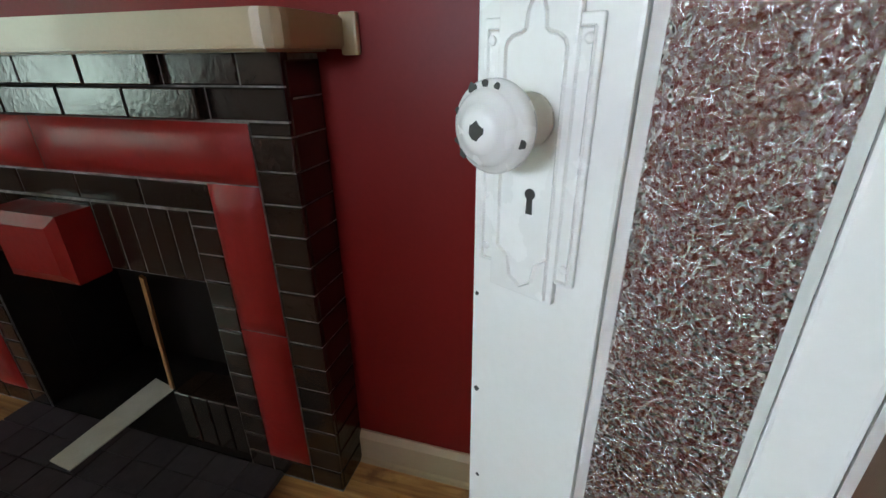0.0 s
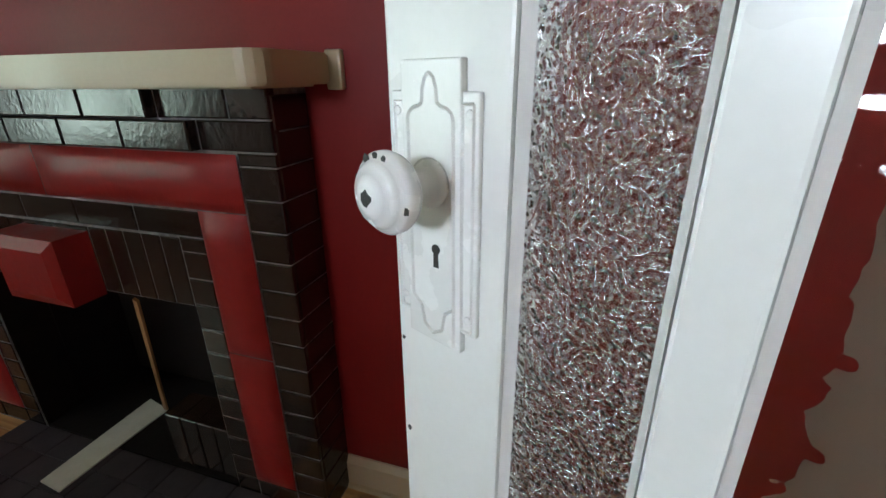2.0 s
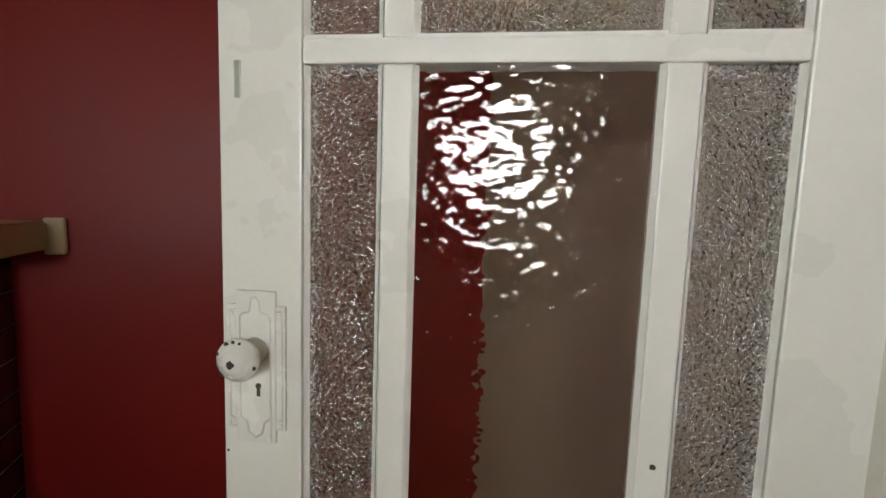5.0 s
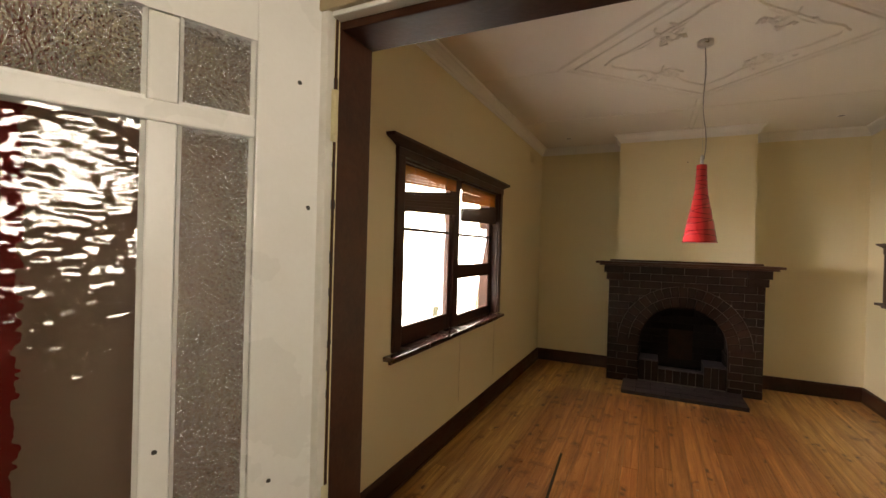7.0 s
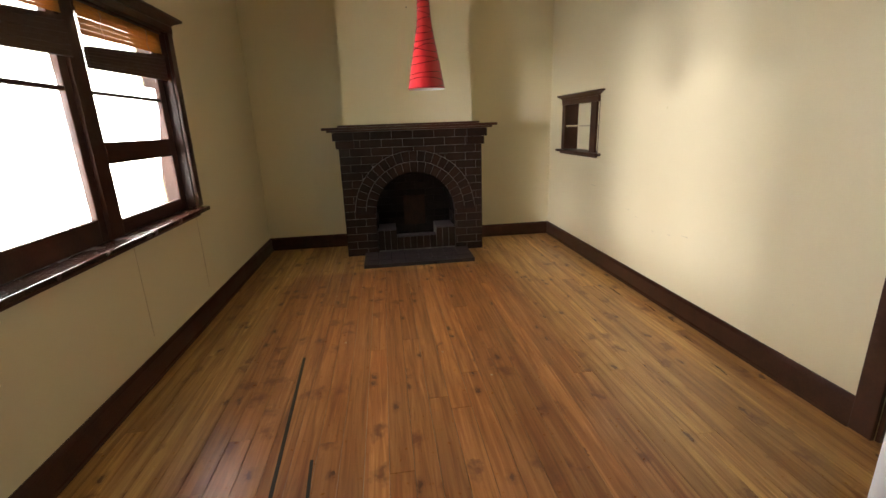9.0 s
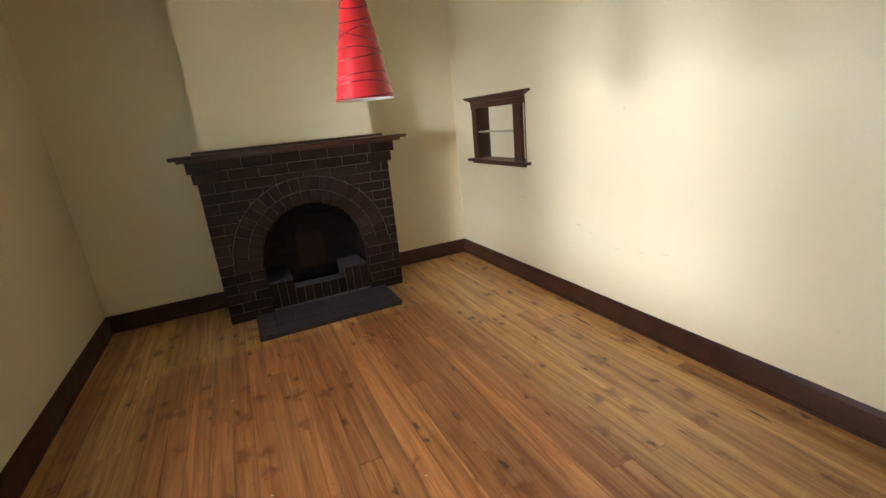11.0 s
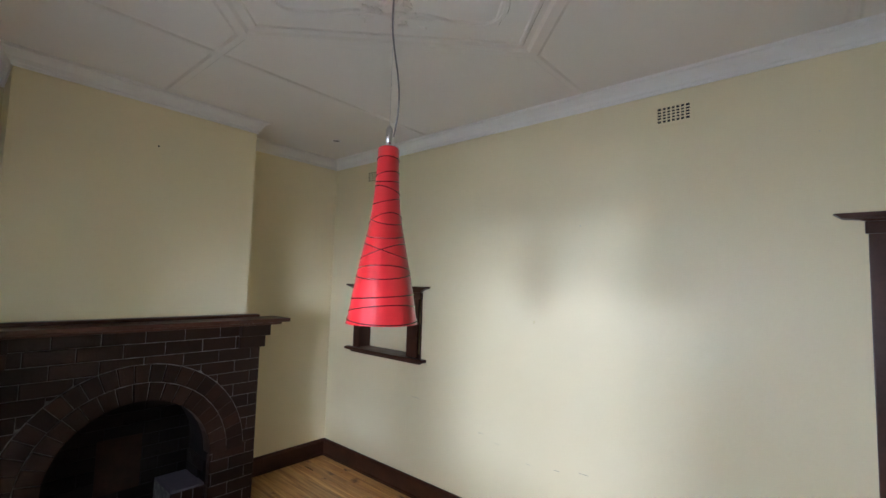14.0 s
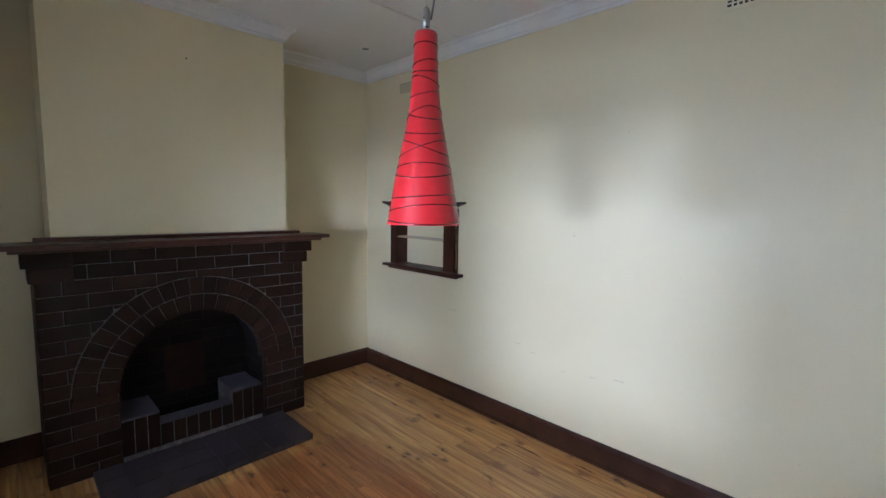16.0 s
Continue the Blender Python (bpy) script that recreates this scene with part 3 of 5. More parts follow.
# returns of the piers, seen from the side
for k in range(16):
    z0, z1 = k * COURSE + J / 2, (k + 1) * COURSE - J / 2
    for xs, xe in ((FX1 - 0.02, FX1 + 0.001), (FX0 + 0.02, FX0 - 0.001)):
        y = FB + 0.055
        while y < F - 0.03:
            y1 = min(y + 0.232, F - 0.004)
            face_brick(fireplace, [(y + J / 2, z0), (y1 - J / 2, z0), (y1 - J / 2, z1), (y + J / 2, z1)], xs, xe, "x", brown_brick)
            y = y1
# fire chamber: back, cheeks and hobs
BK = 5.66
bm = bmesh.new()
box(bm, ACX - RI - 0.02, BK, 0, ACX + RI + 0.02, BK + 0.02, 1.0)
under(fireplace, "chamber_back", bm, dark_mortar, "sooty back of the fire chamber")
for k in range(11):
    z0, z1 = k * COURSE + J / 2, (k + 1) * COURSE - J / 2
    x = ACX - RI - (0.1 if k % 2 else 0)
    while x < ACX + RI:
        lo, hi = max(x, ACX - RI) + J / 2, min(x + 0.232, ACX + RI) - J / 2
        if hi - lo > 0.03:
            face_brick(fireplace, [(lo, z0), (hi, z0), (hi, z1), (lo, z1)], BK + 0.01, BK - 0.012, "y", soot_brick)
        x += 0.232
    if z1 < ACZ:
        for xs, xe in ((ACX + RI + 0.01, ACX + RI - 0.012), (ACX - RI - 0.01, ACX - RI + 0.012)):
            y = FB + 0.052 + (0.1 if k % 2 else 0)
            while y < BK - 0.02:
                y1 = min(y + 0.232, BK - 0.01)
                face_brick(fireplace, [(y + J / 2, z0), (y1 - J / 2, z0), (y1 - J / 2, z1), (y + J / 2, z1)], xs, xe, "x", soot_brick)
                y = y1
bm = bmesh.new()
box(bm, 0.20, BK - 0.016, 0.26, 0.46, BK - 0.02, 0.62, 0.004)
under(fireplace, "fire_back_panel", bm, surface("rusty_fire_plate", (0.016, 0.010, 0.008), (0.036, 0.018, 0.013), 0.8, 12, 60, 0.4, spec=0.05), "rust-stained plate at the back")
hob_stone = surface("worn_hob_stone", (0.05, 0.042, 0.05), (0.11, 0.095, 0.11), 0.6, 18, 80, 0.4, spec=0.2)
HY = FB + 0.05
for name, x0, x1, top_z, count in (("left", ACX - RI, 0.09, 0.285, 3), ("mid", 0.09, 0.555, 0.20, 6), ("right", 0.555, ACX + RI, 0.285, 3)):
    bm = bmesh.new()
    y1 = BK if name != "mid" else FB + 0.17
    box(bm, x0 + 0.002, HY + 0.004, 0, x1 - 0.002, y1 - 0.014, top_z - 0.016)
    under(fireplace, "hob_core", bm, mortar)
    bm = bmesh.new()
    box(bm, x0 + 0.002, HY - 0.004, top_z - 0.016, x1 - 0.002, y1 - 0.014, top_z, 0.005)
    under(fireplace, "hob_top", bm, hob_stone, "grey-violet worn hob top")
    w = (x1 - x0) / count
    for i in range(count):
        face_brick(fireplace, [(x0 + i * w + J / 2, 0.035), (x0 + (i + 1) * w - J / 2, 0.035), (x0 + (i + 1) * w - J / 2, top_z - 0.018), (x0 + i * w + J / 2, top_z - 0.018)], HY + 0.02, HY, "y", brown_brick)
# corbels under the shelf
for x0, x1, edge in ((FX0 - 0.05, FX0 + 0.17, -1), (FX1 - 0.17, FX1 + 0.05, 1)):
    for z0, z1, d in ((1.215, 1.298, 0.028), (1.302, 1.388, 0.056)):
        s0 = x0 if d > 0.03 else (x0 + 0.025 if edge < 0 else x0)
        s1 = x1 if d > 0.03 else (x1 - 0.025 if edge > 0 else x1)
        bm = bmesh.new()
        box(bm, s0, FB - d, z0, s1, FB + 0.2, z1, 0.004)
        under(fireplace, "corbel_brick", bm, brown_brick, "corbelled end brick")

mantel = thing("mantelpiece", "dark stained timber mantel shelf on the brick fireplace", "mantelpiece", (ACX, FB, 1.39))
for name, s in (("shelf", (-0.618, 5.075, 1.412, 1.232, 5.334, 1.440)), ("bed_mould", (-0.575, 5.125, 1.391, 1.190, 5.334, 1.411)), ("back_ledge", (-0.47, 5.255, 1.441, 1.075, 5.334, 1.462))):
    bm = bmesh.new()
    box(bm, *s, bevel=0.005)
    under(mantel, name, bm, dark_wood)

hearth = thing("hearth", "low dark tiled hearth in front of the fireplace", "hearth", (ACX, 5.0, 0))
HX0, HX1, HY0, HY1 = -0.285, 0.905, 4.765, FB - 0.01
bm = bmesh.new()
box(bm, HX0 + 0.004, HY0 + 0.004, 0, HX1 - 0.004, HY1, 0.03)
under(hearth, "bed", bm, dark_mortar)
for i in range(8):
    for j in range(3):
        w, d = (HX1 - HX0) / 8, (HY1 - HY0) / 3
        bm = bmesh.new()
        box(bm, HX0 + i * w + 0.002, HY0 + j * d + 0.002, 0.004, HX0 + (i + 1) * w - 0.002, HY0 + (j + 1) * d - 0.002, 0.038 + rng.uniform(-0.001, 0.001), 0.003)
        under(hearth, "tile", bm, hearth_tile)

# ---- the tiled fireplace of the sitting room ----
FA = -1.478
YR, YL = -1.145, -2.925
tiled = thing("tiled_fireplace", "dark glazed brick fireplace framed in raised red tiles", "fireplace", (FA, (YR + YL) / 2, 0))
OZ, OY0, OY1 = 0.775, -2.55, -1.52
bm = bmesh.new()
GA = FA - 0.003
box(bm, A + 0.001, OY1, 0, GA, YR - 0.004, OZ)
box(bm, A + 0.001, YL + 0.004, 0, GA, OY0, OZ)
box(bm, A + 0.001, YL + 0.004, OZ, GA, YR - 0.004, 1.40)
under(tiled, "masonry_core", bm, mortar, "grey mortar bed")
CA = 0.0863


def brick_a(y0, y1, z0, z1, out=0.0, material=None, back=0.03):
    return face_brick(tiled, [(y0 + J / 2, z0 + J / 2), (y1 - J / 2, z0 + J / 2), (y1 - J / 2, z1 - J / 2), (y0 + J / 2, z1 - J / 2)], FA - back, FA + out + rng.uniform(0, 0.002), "x", material or glazed_brick)


MID = (YR + YL) / 2
RO_, RI_ = -1.262, -1.425
for side in (1, -1):
    def my(y):
        return y if side == 1 else 2 * MID - y

    def lay(y0, y1, z0, z1, out=0.0):
        p, q = sorted((my(y0), my(y1)))
        brick_a(p, q, z0, z1, out)
    for k in range(16):
        z0, z1 = k * CA + 0.008, (k + 1) * CA + 0.008
        if z1 < 1.25:
            lay(RO_, YR, z0, z1)
        # the side return
        yy = my(YR)
        face_brick(tiled, [(A + 0.004, z0 + J / 2), (FA - 0.012, z0 + J / 2), (FA - 0.012, z1 - J / 2), (A + 0.004, z1 - J / 2)], yy - side * 0.02, yy + side * 0.001, "y", glazed_brick)
        if z1 < 1.02:
            lay(OY1, RI_, z0, z1)
    lay(RI_, RO_, 0.008, 0.09)
    lay(RO_, YR, 14 * CA + 0.008, 1.251)
    lay(OY1, RI_, 11 * CA + 0.008, 1.004)
    yy = my(OY1)
    bm = bmesh.new()
    box(bm, A, yy, 0.002, FA - 0.008, yy - side * 0.006, OZ - 0.001)
    under(tiled, "reveal", bm, soot_brick, "sooty side of the fire opening")
# rows over the opening
w = 0.24
y = OY1
for i in range(14):
    brick_a(OY1 - (i + 1) * (OY1 - OY0) / 14, OY1 - i * (OY1 - OY0) / 14, OZ, 1.0)
n = 5
for i in range(n):
    y1 = RI_ - i * (RI_ - (2 * MID - RI_)) / n
    y0 = RI_ - (i + 1) * (RI_ - (2 * MID - RI_)) / n
    brick_a(y0, y1, 1.005, 1.085)
# two rows under the mantel, the middle ones set forward
for k, shift in ((0, 0.0), (1, 0.11)):
    y = YR
    first = True
    while y > YL + 0.02:
        ln = 0.12 if first and k else 0.225
        y0 = max(y - ln, YL)
        if y0 - YL < 0.06:
            y0 = YL
        fwd = 0.03 if YL + 0.33 < (y + y0) / 2 < YR - 0.33 - 0.05 * k else 0.0
        brick_a(y0, y, 1.252 + k * 0.078, 1.252 + (k + 1) * 0.078, fwd)
        y = y0
        first = False


def red_tile_part(pts_y, pts_z, name="red_tile"):
    """A pillowed red tile proud of the brick."""
    bm = bmesh.new()
    y0, y1 = sorted(pts_y)
    z0, z1 = sorted(pts_z)
    nx, nz = 10, 10
    grid = []
    for i in range(nx + 1):
        row = []
        for j in range(nz + 1):
            u, v = i / nx, j / nz
            ed = min(u * (y1 - y0), (1 - u) * (y1 - y0), v * (z1 - z0), (1 - v) * (z1 - z0))
            h = 0.026 * (1 - math.exp(-ed / 0.022)) + 0.002
            row.append(bm.verts.new((FA + h, y0 + u * (y1 - y0), z0 + v * (z1 - z0))))
        grid.append(row)
    for i in range(nx):
        for j in range(nz):
            bm.faces.new((grid[i][j], grid[i + 1][j], grid[i + 1][j + 1], grid[i][j + 1]))
    under(tiled, name, bm, red_tile, smooth=True)


LO_, LI_ = 2 * MID - RO_, 2 * MID - RI_
for y0, y1 in ((RI_, RO_), (LO_, LI_)):
    red_tile_part((y0, y1), (0.095, 0.628))
    red_tile_part((y0, y1), (0.632, 1.088))
red_tile_part((MID + 0.02, RO_), (1.092, 1.246))
red_tile_part((LO_, MID + 0.016), (1.092, 1.246))
# the red keystone block with a bevelled face
bm = bmesh.new()
ky0, ky1, kz0, kz1 = MID - 0.145, MID + 0.145, 0.765, 0.985
prism(bm, [(ky0, kz0), (ky1, kz0), (ky1, kz1), (ky0, kz1)], "x", FA, -1.375)
o = [bm.verts.new((-1.375, *p)) for p in ((ky0, kz0), (ky1, kz0), (ky1, kz1), (ky0, kz1))]
inn = [bm.verts.new((-1.358, *p)) for p in ((ky0 + 0.035, kz0 + 0.035), (ky1 - 0.035, kz0 + 0.035), (ky1 - 0.035, kz1 - 0.035), (ky0 + 0.035, kz1 - 0.035))]
for i in range(4):
    bm.faces.new((o[i], o[(i + 1) % 4], inn[(i + 1) % 4], inn[i]))
bm.faces.new(inn)
under(tiled, "keystone", bm, red_tile, "bevelled red keystone block")
# chamber
bm = bmesh.new()
box(bm, A, OY0 + 0.007, OZ - 0.006, FA - 0.008, OY1 - 0.007, OZ)
under(tiled, "soffit", bm, soot_brick)
for name, q in (("chamber_back", (A - 0.295, OY0 + 0.002, 0.002, A - 0.28, OY1 - 0.002, OZ - 0.002)), ("chamber_cheek", (A - 0.28, OY0 + 0.002, 0.002, A, OY0 + 0.014, OZ - 0.002)), ("chamber_cheek", (A - 0.28, OY1 - 0.014, 0.002, A, OY1 - 0.002, OZ - 0.002)), ("chamber_roof", (A - 0.28, OY0 + 0.014, OZ - 0.014, A, OY1 - 0.014, OZ - 0.002)), ("chamber_floor", (A - 0.28, OY0 + 0.014, 0.002, FA - 0.004, OY1 - 0.014, 0.0275))):
    bm = bmesh.new()
    box(bm, *q)
    under(tiled, name, bm, soot_brick)
for i in range(4):
    y1 = OY1 - i * 0.075
    face_brick(tiled, [(y1 - 0.072, 0.04), (y1 - J / 2, 0.04), (y1 - J / 2, 0.27), (y1 - 0.072, 0.27)], FA - 0.14, FA - 0.012, "x", glazed_brick)

mantel_a = thing("painted_mantel", "cream painted timber mantel shelf with rounded front corners", "mantelpiece", (FA, MID, 1.405))
bm = bmesh.new()
ye0, ye1, xf = 2 * MID + 1.062, -1.062, -1.355
pts = [(A + 0.012, ye0), (xf - 0.05, ye0)]
pts += [(xf - 0.05 + 0.05 * math.sin(t), ye0 + 0.05 - 0.05 * math.cos(t)) for t in (0.4, 0.8, 1.2)] + [(xf, ye0 + 0.05)]
pts += [(xf, ye1 - 0.05)] + [(xf - 0.05 + 0.05 * math.cos(t), ye1 - 0.05 + 0.05 * math.sin(t)) for t in (0.4, 0.8, 1.2)] + [(xf - 0.05, ye1), (A + 0.012, ye1)]
prism(bm, pts, "z", 1.408, 1.480)
bmesh.ops.bevel(bm, geom=[e for e in bm.edges if abs(e.verts[0].co.z - e.verts[1].co.z) < 1e-5], offset=0.006, segments=2, affect="EDGES")
under(mantel_a, "shelf", bm, cream_gloss)
for s in (ye1 - 0.01, ye0 - 0.035):
    bm = bmesh.new()
    box(bm, A, s, 1.394, A + 0.02, s + 0.045, 1.488, 0.006)
    under(mantel_a, "end_plate", bm, cream_gloss)
bm = bmesh.new()
box(bm, A + 0.002, ye0 + 0.06, 1.402, xf - 0.05, ye1 - 0.06, 1.4075)
under(mantel_a, "soffit_board", bm, cream_gloss)

hearth_a = thing("tiled_hearth", "dark tiled hearth of the red-framed fireplace", "hearth", (-1.2, MID, 0))
bm = bmesh.new()
HA0, HA1, HAX0, HAX1 = -2.66, -1.385, FA, -1.02
box(bm, HAX0, HA0 + 0.004, 0, HAX1 - 0.004, HA1 - 0.004, 0.02)
under(hearth_a, "bed", bm, dark_mortar)
for i in range(9):
    for j in range(4):
        w, d = (HA1 - HA0) / 9, (HAX1 - FA) / 4
        bm = bmesh.new()
        box(bm, FA + j * d + 0.002, HA0 + i * w + 0.002, 0.002, FA + (j + 1) * d - 0.002, HA0 + (i + 1) * w - 0.002, 0.028, 0.003)
        under(hearth_a, "tile", bm, hearth_tile)
bm = bmesh.new()
prism(bm, [(-1.268, -2.242), (-1.257, -2.126), (-1.705, -2.112), (-1.735, -2.25)], "z", 0.0285, 0.034)
single("board_offcut", bm, strip_white, "pale dusty board offcut lying on the hearth", "board")
bm = bmesh.new()
foot, head = Vector((-1.70, -2.115, 0.034)), Vector((-1.50, -1.80, 0.745))
d = (head - foot).normalized()
sd = d.cross(Vector((1, 0, 0))).normalized() * 0.009
up = d.cross(sd).normalized() * 0.005
ends = [[bm.verts.new(p + sd * a + up * b) for a, b in ((1, 1), (1, -1), (-1, -1), (-1, 1))] for p in (foot + Vector((0, 0, 0.004)), head)]
bm.faces.new(ends[0][::-1])
bm.faces.new(ends[1])
for i in range(4):
    bm.faces.new((ends[0][i], ends[0][(i + 1) % 4], ends[1][(i + 1) % 4], ends[1][i]))
single("timber_lath", bm, lath, "thin raw pine lath leaning in the fire opening", "lath")

# ---- the glazed door ----
DW, DT, DH = 0.797, 0.04, 1.972
HINGE = (-0.541, 0.145)
UX, UY = -0.43899, -0.89849
door = thing("door_1", "white painted panelled door with textured glass panes, standing open", "door", (*HINGE, 0.012), "structure", turn=math.degrees(math.atan2(UY, UX)))
# door frame of reference: x from hinge to latch, y 0 is the face towards the opening (positive y towards it)
PZ0, PZ1, TZ0, TZ1, APEX = 0.60, 1.705, 1.735, 1.857, 1.885
cols = ((0.121, 0.226), (0.265, 0.550), (0.588, 0.686))


def dpart(name, material, *sets, bevel=0.003, label=""):
    bm = bmesh.new()
    for s in sets:
        box(bm, *s, bevel=bevel)
    return part(name, bm, material, door, label)


dpart("hinge_stile", white_gloss, (0, -DT, 0, 0.119, 0, DH))
dpart("lock_stile", white_gloss, (0.688, -DT, 0, DW, 0, DH))
bm = bmesh.new()
prism(bm, [(0.1195, DH), (0.1195, 1.860), (0.226, 1.862), (0.265, 1.862), (0.407, APEX), (0.55, 1.860), (0.588, 1.858), (0.6875, 1.856), (0.6875, DH)], "y", -DT, -0.001)
part("top_rail", bm, white_gloss, door)
dpart("middle_rail", white_gloss, (0.1195, -DT, 1.706, 0.6875, -0.001, 1.736))
dpart("bottom_rail", white_gloss, (0.1195, -DT, 0, 0.6875, -0.001, 0.20))
dpart("lock_rail", white_gloss, (0.1195, -DT, 0.50, 0.6875, -0.001, PZ0))
dpart("lower_panel", white_gloss, (0.1195, -DT + 0.01, 0.20, 0.6875, -0.014, 0.50), bevel=0)
for x0, x1 in ((0.2265, 0.2645), (0.5505, 0.5875)):
    dpart("glazing_bar", white_gloss, (x0, -DT, PZ0, x1, -0.002, 1.706), (x0, -DT, 1.736, x1, -0.002, 1.8605))
for i, (x0, x1) in enumerate(cols):
    for z0, z1, kind in ((PZ0, PZ1, 0), (TZ0, 1.862 if i != 1 else APEX, 1)):
        bm = bmesh.new()
        box(bm, x0 - 0.005, -0.012, z0 - 0.004, x1 + 0.005, -0.008, z1 + 0.004)
        pane = part("pane", bm, wavy_glass if (i == 1 and kind == 0) else hammered_glass, door, "clear wavy glass pane" if (i == 1 and kind == 0) else "hammered obscure glass pane")
        pane.visible_shadow = False
        # putty beads round the pane
        zt = z1 if i != 1 or not kind else 1.862
        bm = bmesh.new()
        for s in ((x0, z0, x0 + 0.006, zt), (x1 - 0.006, z0, x1, zt)):
            prism(bm, [(s[0], -0.008), (s[2], -0.008), (s[0] if s[0] == x0 else s[2], -0.0015)], "z", s[1], s[3])
        prism(bm, [(x0, z0), (x1, z0), (x1, z0 + 0.005), (x0, z0 + 0.005)], "y", -0.008, -0.003)
        part("putty_bead", bm, white_gloss, door)
dpart("hinge_edge", old_edge, (-0.004, -DT + 0.004, 0.004, -0.0005, -0.004, DH - 0.004), bevel=0, label="yellowed chipped hinge edge")
# lock plate: a stepped deco shape with raised panels
PX = 0.748
plate = thing("lock_plate", "", "")
plate.parent = door
bm = bmesh.new()
box(bm, PX - 0.040, 0, 1.236, PX + 0.040, 0.0045, 1.404, 0.0012)
box(bm, PX - 0.027, 0.0002, 1.219, PX + 0.027, 0.0065, 1.423, 0.0012)
me = to_mesh("lock_plate", bm, knob_paint)
bpy.data.objects.remove(plate)
plate = new("lock_plate", me)
plate.parent = door
tagged(plate, "stepped white painted lock plate")


def outline_rib(bm, pts, y, w=0.0014, h=0.0012):
    for p, q in zip(pts, pts[1:]):
        p, q = Vector((p[0], y, p[1])), Vector((q[0], y, q[1]))
        d = (q - p).normalized()
        s = Vector((-d.z, 0, d.x)) * w
        up = Vector((0, h, 0))
        vs = [bm.verts.new(v) for v in (p - s, p + s, q + s, q - s, p + up, q + up)]
        bm.faces.new((vs[0], vs[4], vs[5], vs[3]))
        bm.faces.new((vs[1], vs[2], vs[5], vs[4]))
        bm.faces.new((vs[0], vs[1], vs[4]))
        bm.faces.new((vs[3], vs[5], vs[2]))


bm = bmesh.new()
inner = [(PX - 0.021, 1.222), (PX - 0.021, 1.387)] + [(PX - 0.021 + 0.012 * (1 - math.cos(t)), 1.387 + 0.008 * math.sin(t)) for t in (0.5, 1.0, 1.5)]
inner += [(PX - 0.007, 1.397)] + [(PX - 0.007 * math.cos(t * 1.0), 1.397 + 0.018 * math.sin(t)) for t in (0.5, 1.0, 1.57, 2.1, 2.6)] + [(PX + 0.007, 1.397)]
inner += [(PX + 0.021 - 0.012 * (1 - math.cos(t)), 1.387 + 0.008 * math.sin(t)) for t in (1.5, 1.0, 0.5)] + [(PX + 0.021, 1.387), (PX + 0.021, 1.254)]
inner += [(PX + 0.012, 1.247), (PX + 0.009, 1.232), (PX, 1.226), (PX - 0.009, 1.232), (PX - 0.012, 1.247), (PX - 0.021, 1.254)]
outline_rib(bm, inner, 0.0065, 0.0014, 0.0018)
for s in (-1, 1):
    outline_rib(bm, [(PX + s * 0.027, 1.239), (PX + s * 0.027, 1.397), (PX + s * 0.036, 1.397), (PX + s * 0.036, 1.239), (PX + s * 0.027, 1.239)], 0.0045, 0.0012, 0.0016)
part("plate_moulding", bm, knob_paint, plate)
for sx in (-0.033, 0.033):
    for z in (1.249, 1.391):
        bm = bmesh.new()
        lathe(bm, [(0.0032, 0), (0.003, 0.0012), (0.0018, 0.0018)], (PX + sx, 0.0045, z), "y", 10)
        part("screw", bm, knob_paint, plate)
# no hole is cut: a dark shape on the plate gives the keyhole's shade
bm = bmesh.new()
lathe(bm, [(0.0040, 0), (0.0040, 0.0006)], (PX - 0.004, 0.0066, 1.297), "y", 14)
prism(bm, [(PX - 0.0060, 1.297), (PX - 0.0020, 1.297), (PX - 0.0015, 1.283), (PX - 0.0065, 1.283)], "y", 0.0066, 0.0072)
part("keyhole", bm, chip_dark, plate, "keyhole, a raised dark shape for the shade inside it")
KZ = 1.345
bm = bmesh.new()
lathe(bm, [(0.017, 0.0), (0.017, 0.003), (0.014, 0.006), (0.0095, 0.008), (0.0085, 0.020), (0.0095, 0.023), (0.017, 0.026), (0.0243, 0.031), (0.0265, 0.036), (0.0265, 0.041), (0.0247, 0.0435), (0.0220, 0.0445), (0.0214, 0.0468), (0.0184, 0.0498), (0.0146, 0.0510), (0.0142, 0.0524), (0.0086, 0.0545), (0.0034, 0.0555)], (PX, 0.0065, KZ), "y", 40)
knob = part("door_knob", bm, knob_paint, door, "round white enamelled knob with chipped paint", True)


def chip(cx, cz, y, r, seed, parent):
    rr = random.Random(seed)
    bm = bmesh.new()
    vs = [bm.verts.new((cx + r * rr.uniform(0.7, 1.15) * math.cos(a), y, cz + r * rr.uniform(0.7, 1.15) * math.sin(a))) for a in [i * math.tau / 11 for i in range(11)]]
    bm.faces.new(vs)
    top_ring = bmesh.ops.extrude_face_region(bm, geom=list(bm.faces))
    bmesh.ops.translate(bm, verts=[v for v in top_ring["geom"] if isinstance(v, bmesh.types.BMVert)], vec=(0, 0.0006, 0))
    return part("paint_chip", bm, chip_dark, parent, "bare dark metal where paint has chipped")


